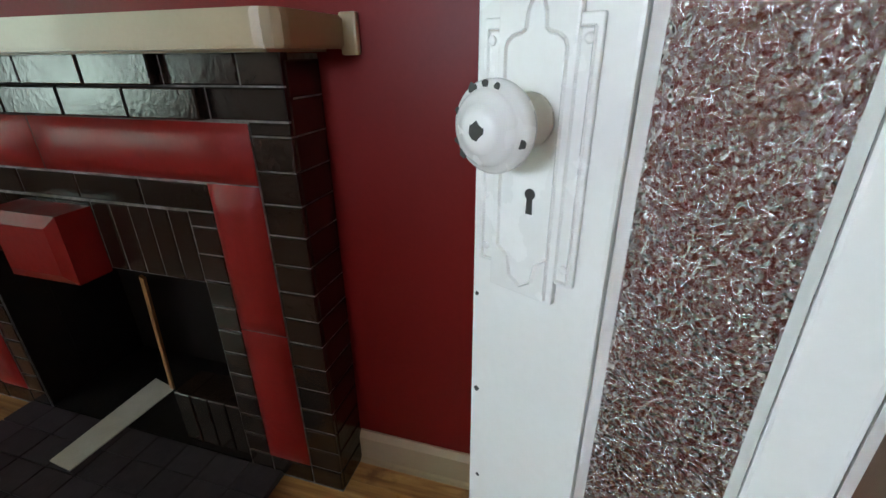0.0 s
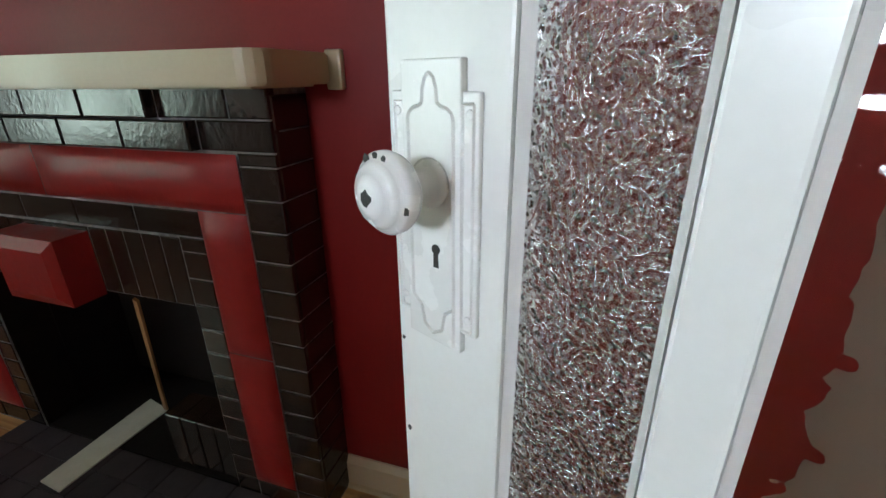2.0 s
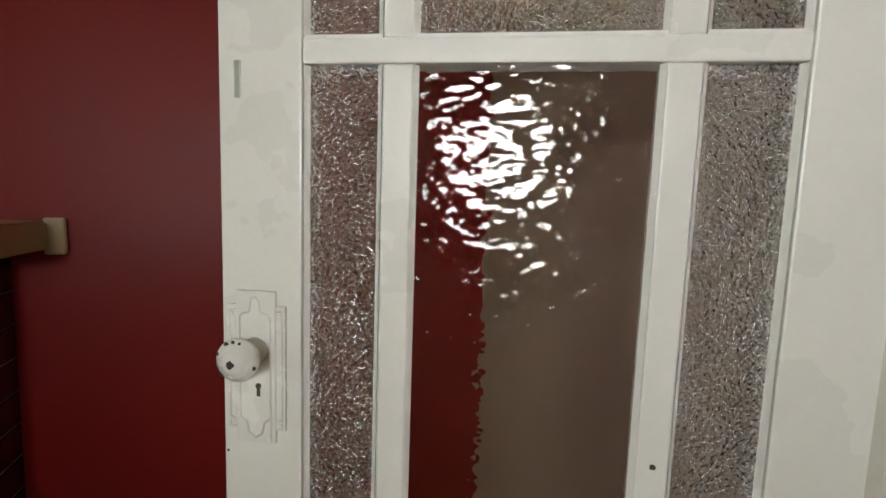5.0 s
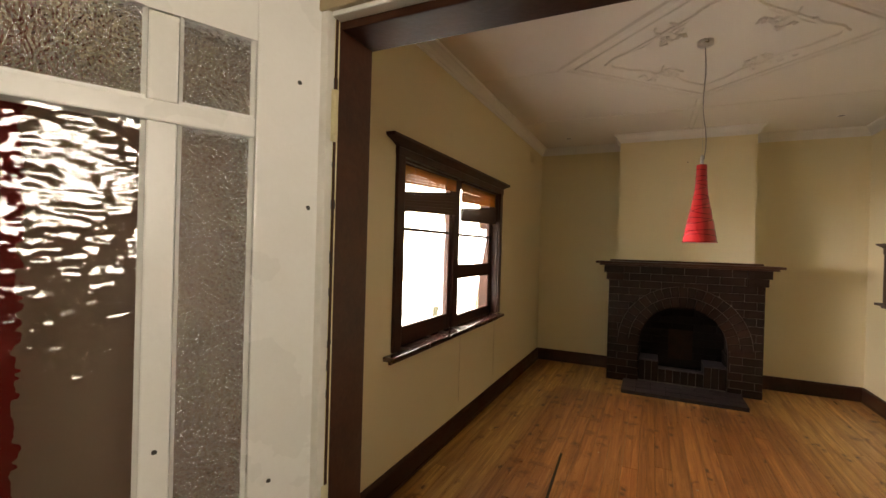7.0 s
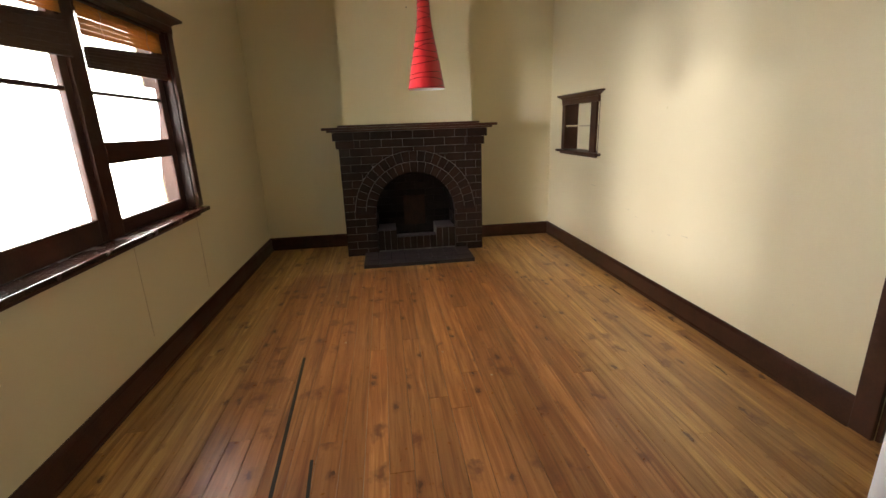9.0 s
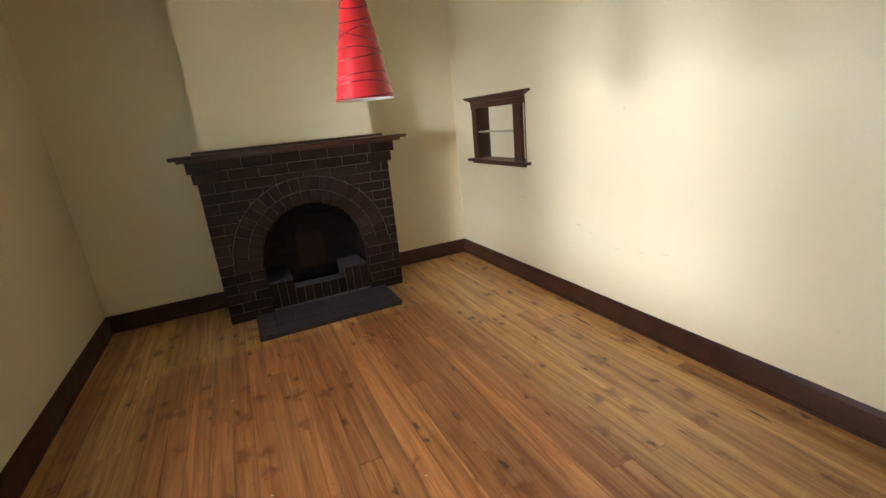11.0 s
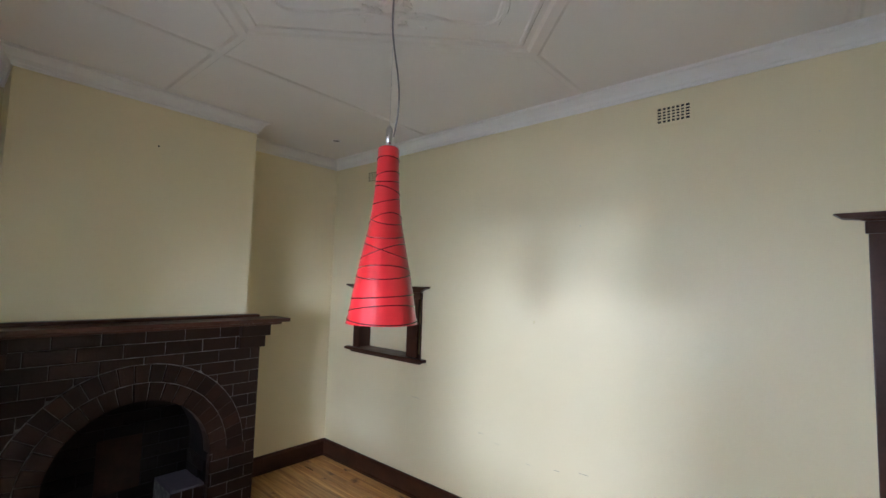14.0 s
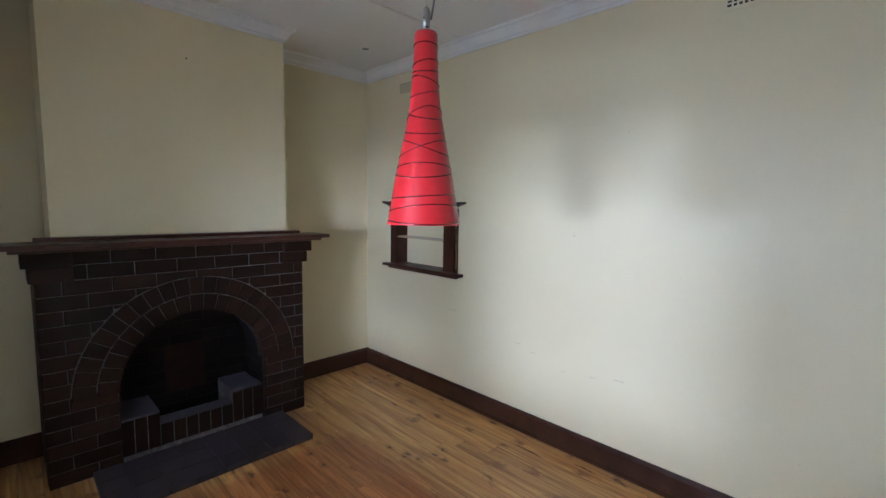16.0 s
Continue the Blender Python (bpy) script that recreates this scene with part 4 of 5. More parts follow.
chip(PX, KZ, 0.0615, 0.0052, 3, knob)
for i, (ang, rad, y, r) in enumerate(((62, 0.0236, 0.0503, 0.0034), (84, 0.0237, 0.0503, 0.0026), (104, 0.0232, 0.0506, 0.0022), (195, 0.0240, 0.0500, 0.0030), (318, 0.0239, 0.0501, 0.0034), (338, 0.0236, 0.0503, 0.0026), (20, 0.0238, 0.0502, 0.0022))):
    chip(PX + rad * math.cos(radians(ang)), KZ + rad * math.sin(radians(ang)), y, r, 10 + i, knob)
for i, (x, z, r) in enumerate(((0.79, 1.10, 0.003), (0.786, 0.99, 0.0025), (0.792, 1.20, 0.002), (0.085, 1.145, 0.004), (0.245, 1.235, 0.004), (0.05, 1.81, 0.004), (0.03, 1.60, 0.004))):
    chip(x, z, -0.0003, r, 30 + i, door)
dpart("edge_bead", old_edge, (-0.019, -0.012, 0.004, 0.003, 0.0045, DH - 0.02), bevel=0.002, label="yellowed bead along the hinge side")
for z in (0.25, 1.02, 1.72):
    bm = bmesh.new()
    lathe(bm, [(0.0065, z), (0.0065, z + 0.09)], (-0.010, 0.008, 0), "z", 12)
    part("hinge_knuckle", bm, old_edge, door, "painted-over hinge knuckle", True)
dpart("latch_plate", old_edge, (DW, -0.032, 1.245, DW + 0.003, -0.006, 1.40), bevel=0.001, label="paint-crusted latch plate")
dpart("bolt_plate", steel, (DW - 0.03, -0.0005, 1.665, DW - 0.022, 0.002, 1.71), bevel=0.0005, label="small worn metal plate")
bm = bmesh.new()
r0 = random.Random(9)
for i in range(9):
    z = r0.uniform(0.9, 1.9)
    box(bm, -0.0055, r0.uniform(-0.034, -0.012), z, -0.004, r0.uniform(-0.010, -0.004), z + r0.uniform(0.003, 0.02))
for i in range(34):
    x = r0.uniform(0.0, 0.55) ** 1.3
    box(bm, x, -0.0006, DH - r0.uniform(0.002, 0.008), x + r0.uniform(0.008, 0.045), 0.0005, DH + 0.0003)
for i in range(22):
    z = r0.uniform(0.7, 1.95)
    box(bm, -0.0185 + r0.uniform(0, 0.012), 0.0044, z, -0.004 + r0.uniform(-0.004, 0.004), 0.0052, z + r0.uniform(0.004, 0.03))
part("paint_loss", bm, chip_dark, door, "dark patches of lost paint")

# door lining and trim
old_white = surface("chipped_white_paint", (0.62, 0.58, 0.52), (0.76, 0.73, 0.68), 0.4, 9, 80, 0.3, dirt=((0.13, 0.10, 0.08), 16, 0.68))
frame_1 = thing("door_frame", "door lining, dark stained inside and pale painted outside", "door frame", (-0.135, 0.2, 0), "structure")
for name, m, s in (("jamb", dark_wood, (-0.56, 0.152, 0, -0.530, 0.262, 1.99)), ("rebate", old_white, (-0.56, 0.132, 0, -0.532, 0.1515, 1.985)), ("head", dark_wood, (-0.53, 0.165, 1.935, 1.05, 0.262, 1.99)), ("stop_strip", white_gloss, (-0.532, 0.140, 1.948, 1.05, 0.1645, 1.99)), ("jamb", dark_wood, (1.05, 0.15, 0, 1.08, 0.262, 1.99)), ("head_trim", cream_gloss, (-0.56, 0.128, 1.955, 1.08, 0.1395, 2.0)), ("architrave", cream_gloss, (1.065, 0.118, 0, 1.14, 0.1495, 2.02)), ("top_architrave", cream_gloss, (-0.62, 0.120, 2.001, 1.064, 0.1495, 2.02))):
    bm = bmesh.new()
    box(bm, *s, bevel=0.003)
    under(frame_1, name, bm, m)
# the second leaf stands open into the dining room
door_b = copy_thing(door, pose(1.046, 0.268, 0.012, 0, 0, 81.5))
door_b.name = "door_3"
tagged(door_b, "second white glazed door leaf, opened back into the dining room")

# ---- the dining window ----
WY0, WY1, WZ0, WZ1 = 1.93, 3.90, 0.86, 2.14
win = thing("window_1", "dark stained timber double window with a raised sash", "window", (L, 2.915, WZ0), "structure")


def wpart(name, material, *sets, bevel=0.004, label=""):
    bm = bmesh.new()
    for s in sets:
        box(bm, *s, bevel=bevel)
    return under(win, name, bm, material, label)


wpart("architrave", dark_wood, (L, 1.855, 0.885, L + 0.022, 1.945, 2.155), bevel=0.005)
wpart("architrave", dark_wood, (L, 3.885, 0.885, L + 0.022, 3.965, 2.155), bevel=0.005)
wpart("head", dark_wood, (L, 1.85, 2.115, L + 0.026, 3.97, 2.165), bevel=0.004)
bm = splayed_cap(L, 1, 1.862, 3.955, 2.1655, ((0, 0.028, 0), (0.018, 0.036, 0.035), (0.036, 0.055, 0.09), (0.044, 0.062, 0.115), (0.062, 0.062, 0.125)))
under(win, "head_cap", bm, dark_wood)
wpart("sill", polished_wood, (L - 0.15, 1.935, 0.862, L + 0.02, 3.895, 0.878), (L - 0.001, 1.77, 0.850, L + 0.075, 3.95, 0.880), bevel=0.006)
wpart("apron", dark_wood, (L, 1.83, 0.815, L + 0.018, 3.90, 0.849))
wpart("lining", dark_wood, (L - 0.2, WY0, 0.879, L - 0.001, 1.950, WZ1), (L - 0.2, 3.880, 0.879, L - 0.001, WY1, WZ1), (L - 0.2, 1.950, 2.120, L - 0.001, 3.880, WZ1))
wpart("mullion", dark_wood, (L - 0.14, 2.875, 0.879, L - 0.045, 2.985, 2.12))
SX0, SX1 = L - 0.10, L - 0.065
wpart("sash", dark_wood, (SX0, 1.951, 0.879, SX1, 2.10, 2.119), (SX0, 2.815, 0.879, SX1, 2.874, 2.119), (SX0, 2.10, 0.879, SX1, 2.815, 1.005), (SX0, 2.10, 1.655, SX1, 2.815, 1.678), (SX0, 2.10, 2.06, SX1, 2.815, 2.119), label="fixed dark window sash")
wpart("sash", dark_wood, (SX0, 2.986, 0.879, SX1, 3.03, 2.119), (SX0, 3.80, 0.879, SX1, 3.879, 2.119), (SX0, 3.03, 0.879, SX1, 3.80, 0.965), (SX0, 3.03, 1.28, SX1, 3.80, 1.40), (SX0, 3.03, 1.652, SX1, 3.80, 1.672), (SX0, 3.03, 2.06, SX1, 3.80, 2.119), label="dark sash raised part of the way")
for y0, y1, z0, z1 in ((2.10, 2.815, 1.005, 1.655), (2.10, 2.815, 1.678, 2.06), (3.03, 3.80, 1.40, 1.652), (3.03, 3.80, 1.672, 2.06), (3.03, 3.80, 0.965, 1.28)):
    bm = bmesh.new()
    box(bm, SX0 + 0.012, y0 - 0.003, z0 - 0.003, SX0 + 0.016, y1 + 0.003, z1 + 0.003)
    p = under(win, "pane", bm, clear_glass)
    p.visible_shadow = False


def blind(y0, y1, hang, roll, label):
    """hang: the heights between which the loose slats hang, at y0 and then at y1. roll: the heights of the gathered folds, likewise."""
    ob = thing("roll_up_blind", label, "blind", (L - 0.03, (y0 + y1) / 2, 2.11), group="blinds in the window")
    bm = bmesh.new()
    box(bm, L - 0.045, y0, 2.103, L - 0.015, y1, 2.118, 0.003)
    under(ob, "head_rail", bm, dark_wood)
    rr = random.Random(int(y0 * 10))

    def lath_between(name, material, a, b, out, thick, bevel=0.0):
        bm = bmesh.new()
        vs = box(bm, L - out, y0 + 0.004, -0.5, L - out + thick, y1 - 0.004, 0.5)
        for v in vs:
            f = (v.co.y - y0) / (y1 - y0)
            lo, hi = (a[0] + (b[0] - a[0]) * f, a[1] + (b[1] - a[1]) * f)
            v.co.z = hi if v.co.z > 0 else lo
        if bevel:
            bmesh.ops.bevel(bm, geom=list(bm.edges), offset=bevel, segments=2, affect="EDGES")
        under(ob, name, bm, material)

    def band(name, material, ends, count, out, thick, gap, bevel=0.0, wild=0.0):
        (lo0, hi0), (lo1, hi1) = ends
        for k in range(count):
            e0, e1 = (hi0 - lo0) / count, (hi1 - lo1) / count
            w0, w1 = rr.uniform(-wild, wild), rr.uniform(-wild, wild)
            lath_between(name, material, (lo0 + k * e0 + w0, lo0 + (k + 1) * e0 - gap + w0), (lo1 + k * e1 + w1, lo1 + (k + 1) * e1 - gap + w1), out + 0.003 * (k % 2), thick, bevel)

    band("slat", bamboo, hang, 11, 0.034, 0.0024, 0.0005, wild=0.0006)
    band("gathered_fold", folded_bamboo, roll, 7, 0.044, 0.026, 0.001, bevel=0.003)
    for f in (0.22, 0.78):
        bm = bmesh.new()
        yy = y0 + f * (y1 - y0)
        tube(bm, [(L - 0.0295 + 0.004 * (k % 2), yy + 0.010 * math.sin(2.1 * k + f), 2.105 - k * 0.048) for k in range(8)], 0.0017, 5)
        under(ob, "cord", bm, cable_grey)


blind(1.953, 2.872, ((1.960, 2.082), (2.012, 2.101)), ((1.778, 1.900), (1.815, 2.004)), "half raised bamboo slat blind, hanging crooked over the fixed sash")
blind(2.988, 3.878, ((1.940, 2.101), (1.975, 2.101)), ((1.778, 1.888), (1.800, 1.968)), "half raised bamboo slat blind over the opening sash")
for y in (2.95, 3.84):
    bm = bmesh.new()
    box(bm, L + 0.002, y, 0.25, L + 0.004, y + 0.002, 0.82)
    single("blind_cord", bm, cream_gloss, "thin pale cord hanging below the window sill", "cord")

# ---- niche in the east wall ----
niche = thing("wall_niche", "dark framed recessed niche with a shelf and cream back", "niche", (R, 4.93, 1.08), "structure")


def npart(name, material, *sets, bevel=0.003):
    bm = bmesh.new()
    for s in sets:
        box(bm, *s, bevel=bevel)
    return under(niche, name, bm, material)


npart("jamb", dark_wood, (R - 0.02, 4.535, 1.112, R + 0.001, 4.66, 1.60), (R, 4.50, 1.10, R + 0.159, 4.518, 1.64))
npart("jamb", dark_wood, (R - 0.02, 5.30, 1.112, R + 0.001, 5.385, 1.60), (R, 5.342, 1.10, R + 0.159, 5.36, 1.64))
npart("head", dark_wood, (R - 0.022, 4.50, 1.60, R + 0.001, 5.40, 1.655), (R, 4.518, 1.622, R + 0.159, 5.342, 1.64))
bm = splayed_cap(R, -1, 4.52, 5.385, 1.6555, ((0, 0.024, 0), (0.016, 0.032, 0.03), (0.032, 0.047, 0.075), (0.038, 0.052, 0.095), (0.052, 0.052, 0.10)))
under(niche, "head_cap", bm, dark_wood)
npart("sill", dark_wood, (R - 0.055, 4.44, 1.085, R + 0.16, 5.47, 1.11), (R - 0.02, 4.50, 1.062, R, 5.42, 1.084))
npart("shelf", cream_gloss, (R + 0.01, 4.519, 1.365, R + 0.158, 5.341, 1.378))

# ---- closed side door of the dining room ----
door_2 = thing("door_2", "closed dark stained panelled door in a capped frame", "door", (R, 1.3, 0), "structure")
for name, s in (("leaf", (R + 0.03, 0.922, 0.005, R + 0.07, 1.678, 1.998)), ("architrave", (R - 0.022, 1.70, 0, R, 1.80, 2.02)), ("architrave", (R - 0.022, 0.80, 0, R, 0.90, 2.02)), ("head", (R - 0.024, 0.79, 2.02, R, 1.81, 2.075)), ("lining", (R, 0.90, 0, R + 0.12, 0.92, 2.02)), ("lining", (R, 1.68, 0, R + 0.12, 1.70, 2.02)), ("lining", (R, 0.92, 2.0, R + 0.12, 1.68, 2.02)), ("panel", (R + 0.022, 1.03, 0.25, R + 0.0295, 1.57, 0.95)), ("panel", (R + 0.022, 1.03, 1.15, R + 0.0295, 1.57, 1.85))):
    bm = bmesh.new()
    box(bm, *s, bevel=0.004)
    under(door_2, name, bm, dark_wood)

bm = splayed_cap(R, -1, 0.80, 1.80, 2.0755, ((0, 0.026, 0), (0.008, 0.030, 0.03), (0.014, 0.055, 0.085), (0.036, 0.062, 0.115)))
under(door_2, "cap", bm, dark_wood)

# ---- pendant lamp ----
LX, LY = 0.272, 2.936
lamp = thing("pendant_lamp", "tall red ceramic pendant lamp wound with dark threads", "lamp", (LX, LY, 2.15))
prof = [(0.1045, 1.627), (0.098, 1.655), (0.091, 1.697), (0.081, 1.757), (0.069, 1.815), (0.0575, 1.872), (0.0490, 1.914), (0.0425, 1.958), (0.0382, 2.000), (0.0350, 2.045), (0.0328, 2.09), (0.0315, 2.144)]


def lamp_r(z):
    for (r0, z0), (r1, z1) in zip(prof, prof[1:]):
        if z0 <= z <= z1:
            return r0 + (r1 - r0) * (z - z0) / (z1 - z0)
    return prof[-1][0]


bm = bmesh.new()
lathe(bm, prof + [(0.028, 2.150), (0.012, 2.151)], (LX, LY, 0), "z", 48, caps=False)
under(lamp, "shade", bm, lamp_red, "glossy red shade", True)
bm = bmesh.new()
lathe(bm, [(0.1045, 1.627), (0.0995, 1.627)] + [(r - 0.005, z) for r, z in prof[1:-1]] + [(0.001, 2.135)], (LX, LY, 0), "z", 48, caps=False)
under(lamp, "shade_lining", bm, lamp_inside, "white inner lining", True)
rl = random.Random(12)
for z0, tilt, ph in ((1.640, 0.010, 0.6), (1.668, 0.016, 3.4), (1.706, 0.007, 2.2), (1.770, 0.016, 1.0), (1.782, 0.012, 3.9), (1.835, 0.024, 2.6), (1.838, 0.022, 5.6), (1.885, 0.014, 0.8), (1.926, 0.022, 3.4), (1.930, 0.018, 0.4), (1.985, 0.010, 2.0), (2.018, 0.012, 5.0), (2.045, 0.005, 1.0), (2.065, 0.008, 3.0), (2.112, 0.005, 4.0)):
    bm = bmesh.new()
    ringv = []
    for i in range(64):
        a = math.tau * i / 64
        z = z0 + tilt * math.sin(a + ph)
        r = lamp_r(z)
        c, s = math.cos(a), math.sin(a)
        ringv.append([bm.verts.new((LX + (r + dr) * c, LY + (r + dr) * s, z + dz)) for dr, dz in ((-0.001, -0.0022), (0.0018, -0.0008), (0.0018, 0.0008), (-0.001, 0.0022))])
    for i in range(64):
        p, q = ringv[i], ringv[(i + 1) % 64]
        for j in range(3):
            bm.faces.new((p[j], p[j + 1], q[j + 1], q[j]))
    under(lamp, "thread", bm, lamp_line, "dark raised thread", True)
bm = bmesh.new()
lathe(bm, [(0.0105, 2.148), (0.0105, 2.20), (0.0085, 2.212), (0.004, 2.218)], (LX, LY, 0), "z", 20)
under(lamp, "stem", bm, steel, "steel cord grip", True)


bm = bmesh.new()
tube(bm, [(LX, LY, 2.20), (LX, LY, 2.96)], 0.0009, 6)
under(lamp, "support_wire", bm, steel)
bm = bmesh.new()
pts = []
for i in range(41):
    u = i / 40
    w = 0.016 * math.sin(u * 9.5) * (1 - u) ** 0.6
    pts.append((LX + 0.010 * (1 - u) + w * 0.72, LY - 0.008 * (1 - u) - w * 0.68, 2.185 + u * 0.775))
tube(bm, pts, 0.0028)
under(lamp, "cable", bm, cable_grey, "wavy grey flex", True)
bm = bmesh.new()
lathe(bm, [(0.004, 2.935), (0.03, 2.938), (0.048, 2.95), (0.05, 2.979)], (LX, LY, 0), "z", 28)
under(lamp, "ceiling_cup", bm, steel, "round steel ceiling cup", True)

# ---- wall vents, downlights, small marks ----


def vent(y0, z0, wall_x, face, label):
    ob = thing("wall_vent", label, "vent", (wall_x, y0, z0), group="wall vents")
    w, h = 0.183, 0.104
    bm = bmesh.new()
    box(bm, wall_x, y0, z0, wall_x + face * 0.001, y0 + w, z0 + h)
    under(ob, "backing", bm, vent_dark)
    bm = bmesh.new()
    x0, x1 = wall_x + face * 0.0012, wall_x + face * 0.006
    for s in ((y0 - 0.012, z0 - 0.012, y0 + 0.008, z0 + h + 0.012), (y0 + w - 0.008, z0 - 0.012, y0 + w + 0.012, z0 + h + 0.012), (y0 + 0.008, z0 - 0.012, y0 + w - 0.008, z0 + 0.008), (y0 + 0.008, z0 + h - 0.008, y0 + w - 0.008, z0 + h + 0.012)):
        box(bm, x0, s[0], s[1], x1, s[2], s[3])
    under(ob, "rim", bm, cream)
    bm = bmesh.new()
    for i in range(1, 7):
        yy = y0 + 0.008 + (w - 0.016) * i / 7
        box(bm, x0, yy - 0.0042, z0 + 0.008, x1 - face * 0.001, yy + 0.0042, z0 + h - 0.008)
    for i in range(1, 5):
        zz = z0 + 0.008 + (h - 0.016) * i / 5
        box(bm, x0, y0 + 0.008, zz - 0.0032, x1 - face * 0.0014, y0 + w - 0.008, zz + 0.0032)
    under(ob, "grille", bm, cream)


vent(2.488, 2.699, R, -1, "cream painted square-holed vent near the cornice")
vent(5.10, 2.690, R, -1, "cream painted vent in the corner by the chimney")
vent(5.12, 2.690, L, 1, "cream painted vent high on the window wall")


def downlight(x, y):
    ob = thing("downlight", "small round recessed ceiling downlight", "downlight", (x, y, H), group="downlights")
    bm = bmesh.new()
    lathe(bm, [(0.045, H - 0.0005), (0.045, H - 0.004), (0.032, H - 0.005)], (x, y, 0), "z", 24, caps=False)
    under(ob, "ring", bm, cornice_white)
    bm = bmesh.new()
    lathe(bm, [(0.031, H - 0.001), (0.031, H - 0.0015)], (x, y, 0), "z", 20)
    under(ob, "lens", bm, cable_grey)


downlight(1.665, 5.21)
downlight(-1.01, 5.28)
for x, z in ((0.335, 2.611),):
    bm = bmesh.new()
    lathe(bm, [(0.006, 0), (0.004, 0.006), (0.002, 0.012)], (x, 5.335, z), "y", 10)
    for v in bm.verts:
        v.co.y = 5.335 - (v.co.y - 5.335)
    single("picture_nail", bm, chip_dark, "dark picture nail in the chimney breast", "nail")
for y, z, r in ((3.455, 1.497, 0.011), (3.13, 2.138, 0.005), (1.95, 2.52, 0.003), (2.2, 0.45, 0.003)):
    bm = bmesh.new()
    lathe(bm, [(r, 0), (r * 0.7, 0.0015), (r * 0.3, 0.002)], (R, y, z), "x", 9)
    for v in bm.verts:
        v.co.x = R - (v.co.x - R)
    single("wall_plug", bm, strip_white if r < 0.01 else old_edge, "small filled plug hole in the cream wall", "plug hole")
for y, z, ln in ((4.60, 0.79, 0.10), (3.9, 0.66, 0.05), (3.75, 0.62, 0.03), (3.5, 0.55, 0.03), (3.3, 0.57, 0.04), (3.13, 0.60, 0.06)):
    bm = bmesh.new()
    box(bm, R - 0.0008, y - ln, z - 0.0012, R, y, z + 0.0012)
    single("scuff_mark", bm, scuff_grey, "thin grey scuff on the cream wall", "scuff")

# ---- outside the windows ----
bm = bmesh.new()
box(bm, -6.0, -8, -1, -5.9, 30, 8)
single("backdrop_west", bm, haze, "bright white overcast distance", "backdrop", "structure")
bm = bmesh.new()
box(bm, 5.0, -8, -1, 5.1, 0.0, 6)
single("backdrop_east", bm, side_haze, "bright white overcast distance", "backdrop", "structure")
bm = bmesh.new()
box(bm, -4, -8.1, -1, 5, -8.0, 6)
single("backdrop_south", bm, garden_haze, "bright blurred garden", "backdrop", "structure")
slab("ground", earth, "plain dark ground under and round the house", "ground", (-400, -400, -0.30, 400, 400, -0.25))
for wname, s, bars in (("window_2", (AX + 0.02, -1.75, 1.60, AX + 0.05, -0.95, 2.12), "y"), ("window_3", (-0.2, AY - 0.10, 0.92, 1.0, AY - 0.06, 2.2), "x")):
    ob = thing(wname, "plain white framed window", "window", (s[0], s[1], s[2]), "structure")
    bm = bmesh.new()
    x0, y0, z0, x1, y1, z1 = s
    if bars == "y":
        for q in ((y0, z0, y0 + 0.05, z1), (y1 - 0.05, z0, y1, z1), (y0 + 0.05, z0, y1 - 0.05, z0 + 0.05), (y0 + 0.05, z1 - 0.05, y1 - 0.05, z1), ((y0 + y1) / 2 - 0.02, z0 + 0.05, (y0 + y1) / 2 + 0.02, z1 - 0.05)):
            box(bm, x0, q[0], q[1], x1, q[2], q[3])
    else:
        for q in ((x0, z0, x0 + 0.05, z1), (x1 - 0.05, z0, x1, z1), (x0 + 0.05, z0, x1 - 0.05, z0 + 0.05), (x0 + 0.05, z1 - 0.05, x1 - 0.05, z1)):
            box(bm, q[0], y0, q[1], q[2], y1, q[3])
    under(ob, "window_frame", bm, white_gloss)

# ---- floors, board by board ----


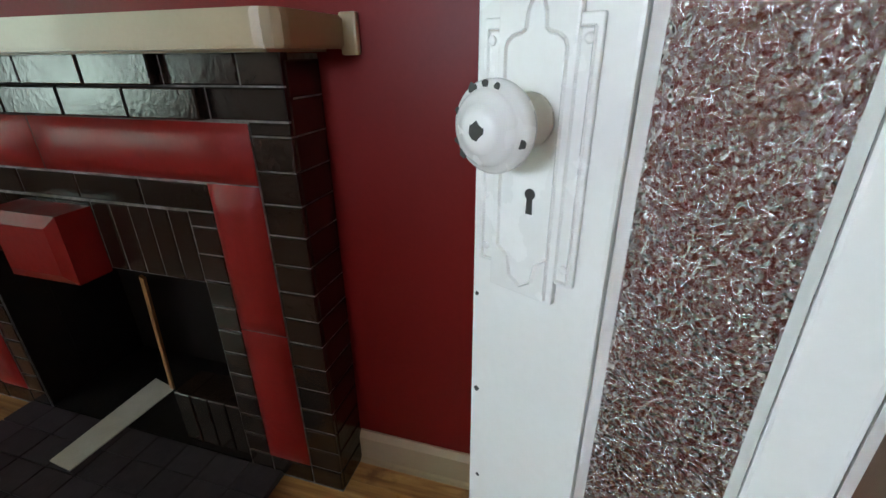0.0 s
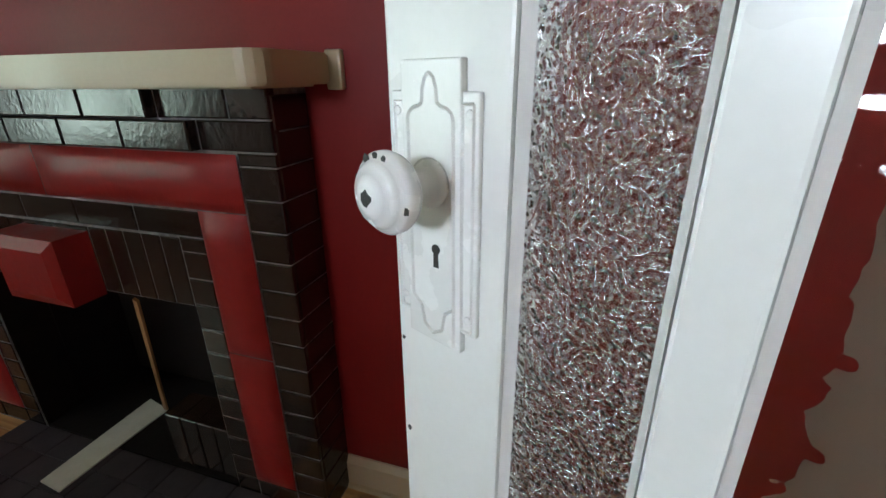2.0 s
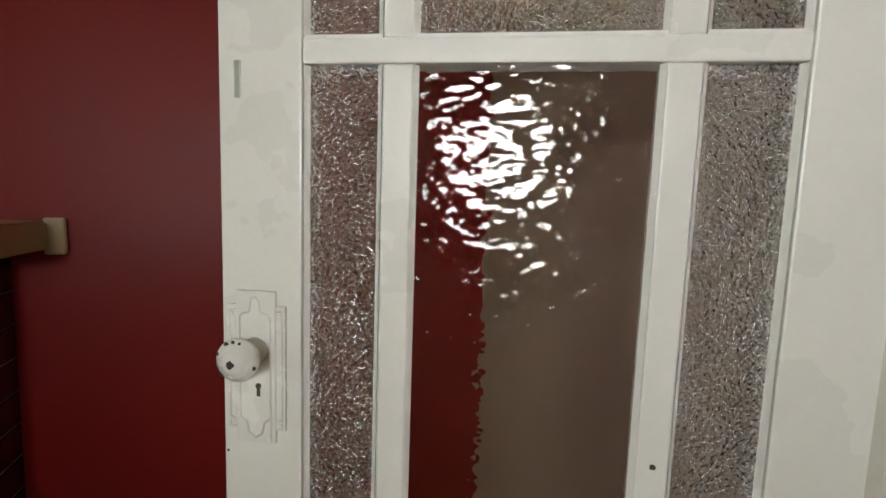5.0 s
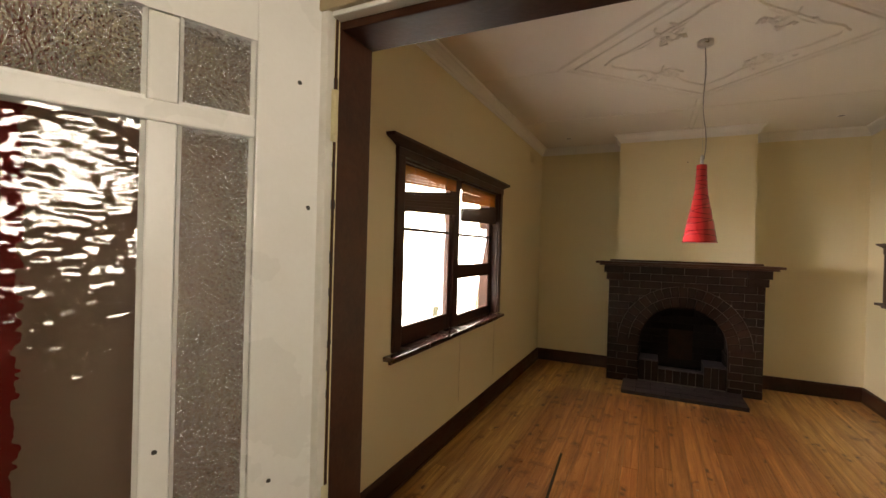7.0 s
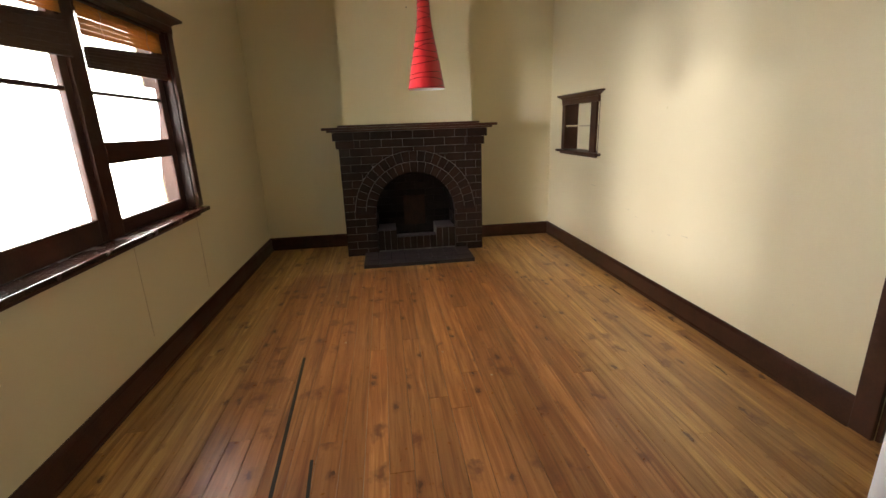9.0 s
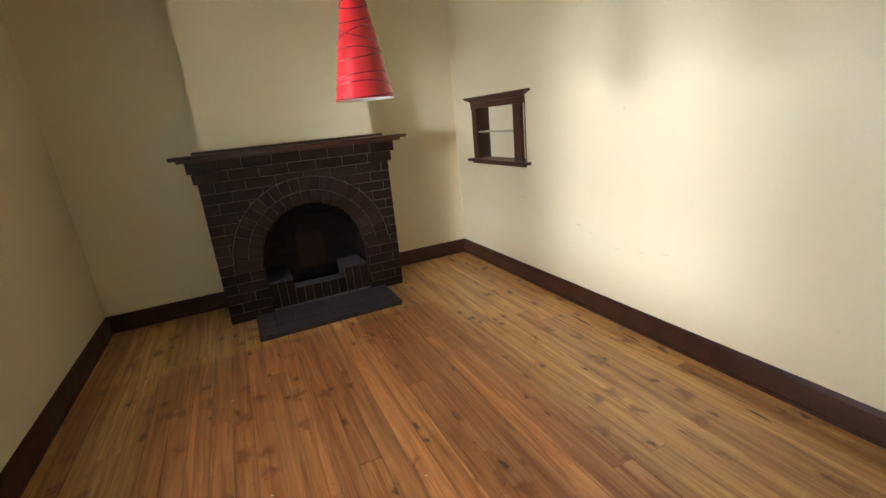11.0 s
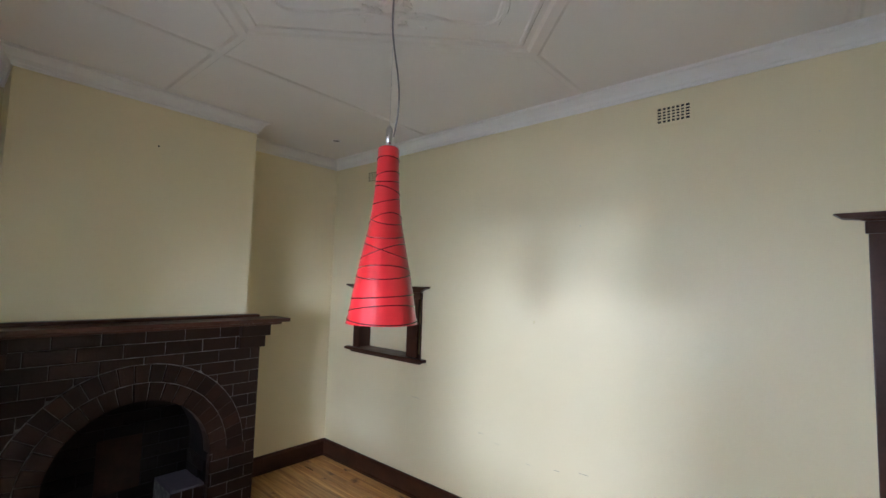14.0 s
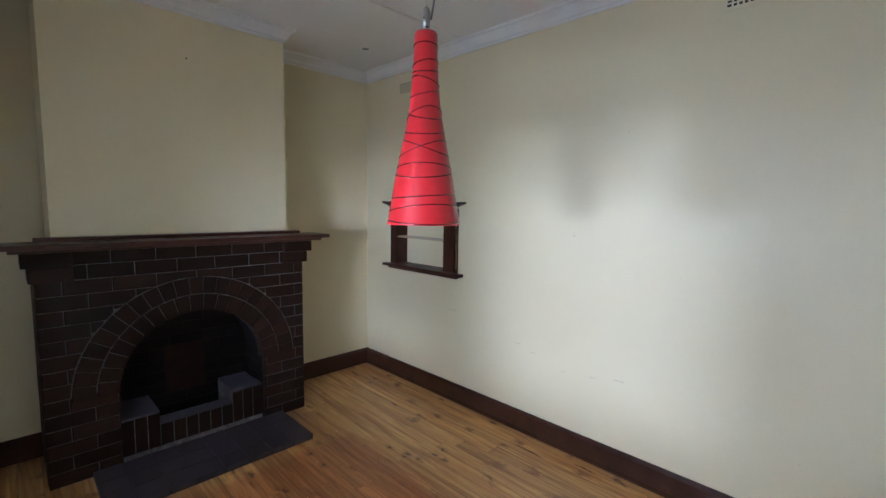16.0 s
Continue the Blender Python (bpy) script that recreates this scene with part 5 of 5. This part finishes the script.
def board_floor(name, label, x0, x1, y0, y1, w, seed):
    ob = thing(name, label, "floor", (x0, y0, 0), "structure")
    bm = bmesh.new()
    box(bm, x0, y0, -0.06, x1, y1, -0.022)
    under(ob, "subfloor", bm, vent_dark)
    rr = random.Random(seed)
    n = round((x1 - x0) / w)
    w = (x1 - x0) / n
    for i in range(n):
        y = y0
        while y < y1 - 0.01:
            ln = rr.uniform(1.6, 4.2)
            e = min(y + ln, y1)
            if y1 - e < 0.5:
                e = y1
            a, b = x0 + i * w, x0 + (i + 1) * w
            gap = 0.0009
            bm = bmesh.new()
            box(bm, a + gap, y + 0.0006, -0.021, b - gap, e - 0.0006, rr.uniform(-0.0006, 0.0), 0.0012)
            under(ob, "floorboard", bm, floor_wood)
            y = e
    return ob


board_floor("floor_dining", "honey pine floorboards, redder and worn in the middle", L - 0.02, R + 0.02, 0.2, F, 0.108, 21)
board_floor("floor_sitting", "honey pine floorboards of the sitting room", A, AX, AY, 0.1985, 0.108, 22)
# thin dark strips laid on the boards, coloured as the shade inside open gaps
for x0, y0, x1, y1, w in ((-0.597, 2.965, -0.52, 1.30, 0.017), (-0.408, 2.01, -0.36, 1.30, 0.015)):
    bm = bmesh.new()
    prism(bm, [(x0 - w / 2, y0), (x0 + w / 2, y0), (x1 + w / 2, y1), (x1 - w / 2, y1)], "z", -0.002, 0.0015)
    single("floor_gap", bm, vent_dark, "long dark strip for the shade in a gap between two floorboards", "floor gap")
rr = random.Random(5)
for i in range(9):
    x, y = rr.uniform(-0.5, 1.2), rr.uniform(2.2, 4.9)
    bm = bmesh.new()
    prism(bm, [(x + rr.uniform(0.004, 0.010) * math.cos(a), y + rr.uniform(0.003, 0.008) * math.sin(a)) for a in (0, 1.2, 2.4, 3.6, 4.9)], "z", 0.0, 0.002)
    single("paint_fleck", bm, strip_white, "pale flake of paint lying on the boards", "paint flake")
# splits and dark worn streaks in the boards along the east wall
split_dark = surface("split_board_edge", (0.022, 0.010, 0.006), (0.075, 0.030, 0.014), 0.7, 40, 160, 0.5)
rs = random.Random(17)
for x, y0, y1, w in ((1.895, 3.50, 3.73, 0.013), (1.985, 3.17, 3.32, 0.011), (2.005, 2.97, 3.06, 0.012), (1.862, 2.29, 2.43, 0.012), (1.93, 2.66, 2.80, 0.009), (1.80, 5.52, 5.66, 0.016)):
    n = 7
    side = [[(x + sgn * w * math.sin(math.pi * (k + 0.15) / (n - 0.7)) * rs.uniform(0.25, 0.6) + 0.006 * math.sin(3 * k / n), y0 + (y1 - y0) * k / (n - 1)) for k in range(n)] for sgn in (1, -1)]
    bm = bmesh.new()
    prism(bm, side[0] + side[1][::-1], "z", -0.002, 0.0012)
    single("board_split", bm, split_dark, "dark splintered split along a pine floorboard", "floor split")
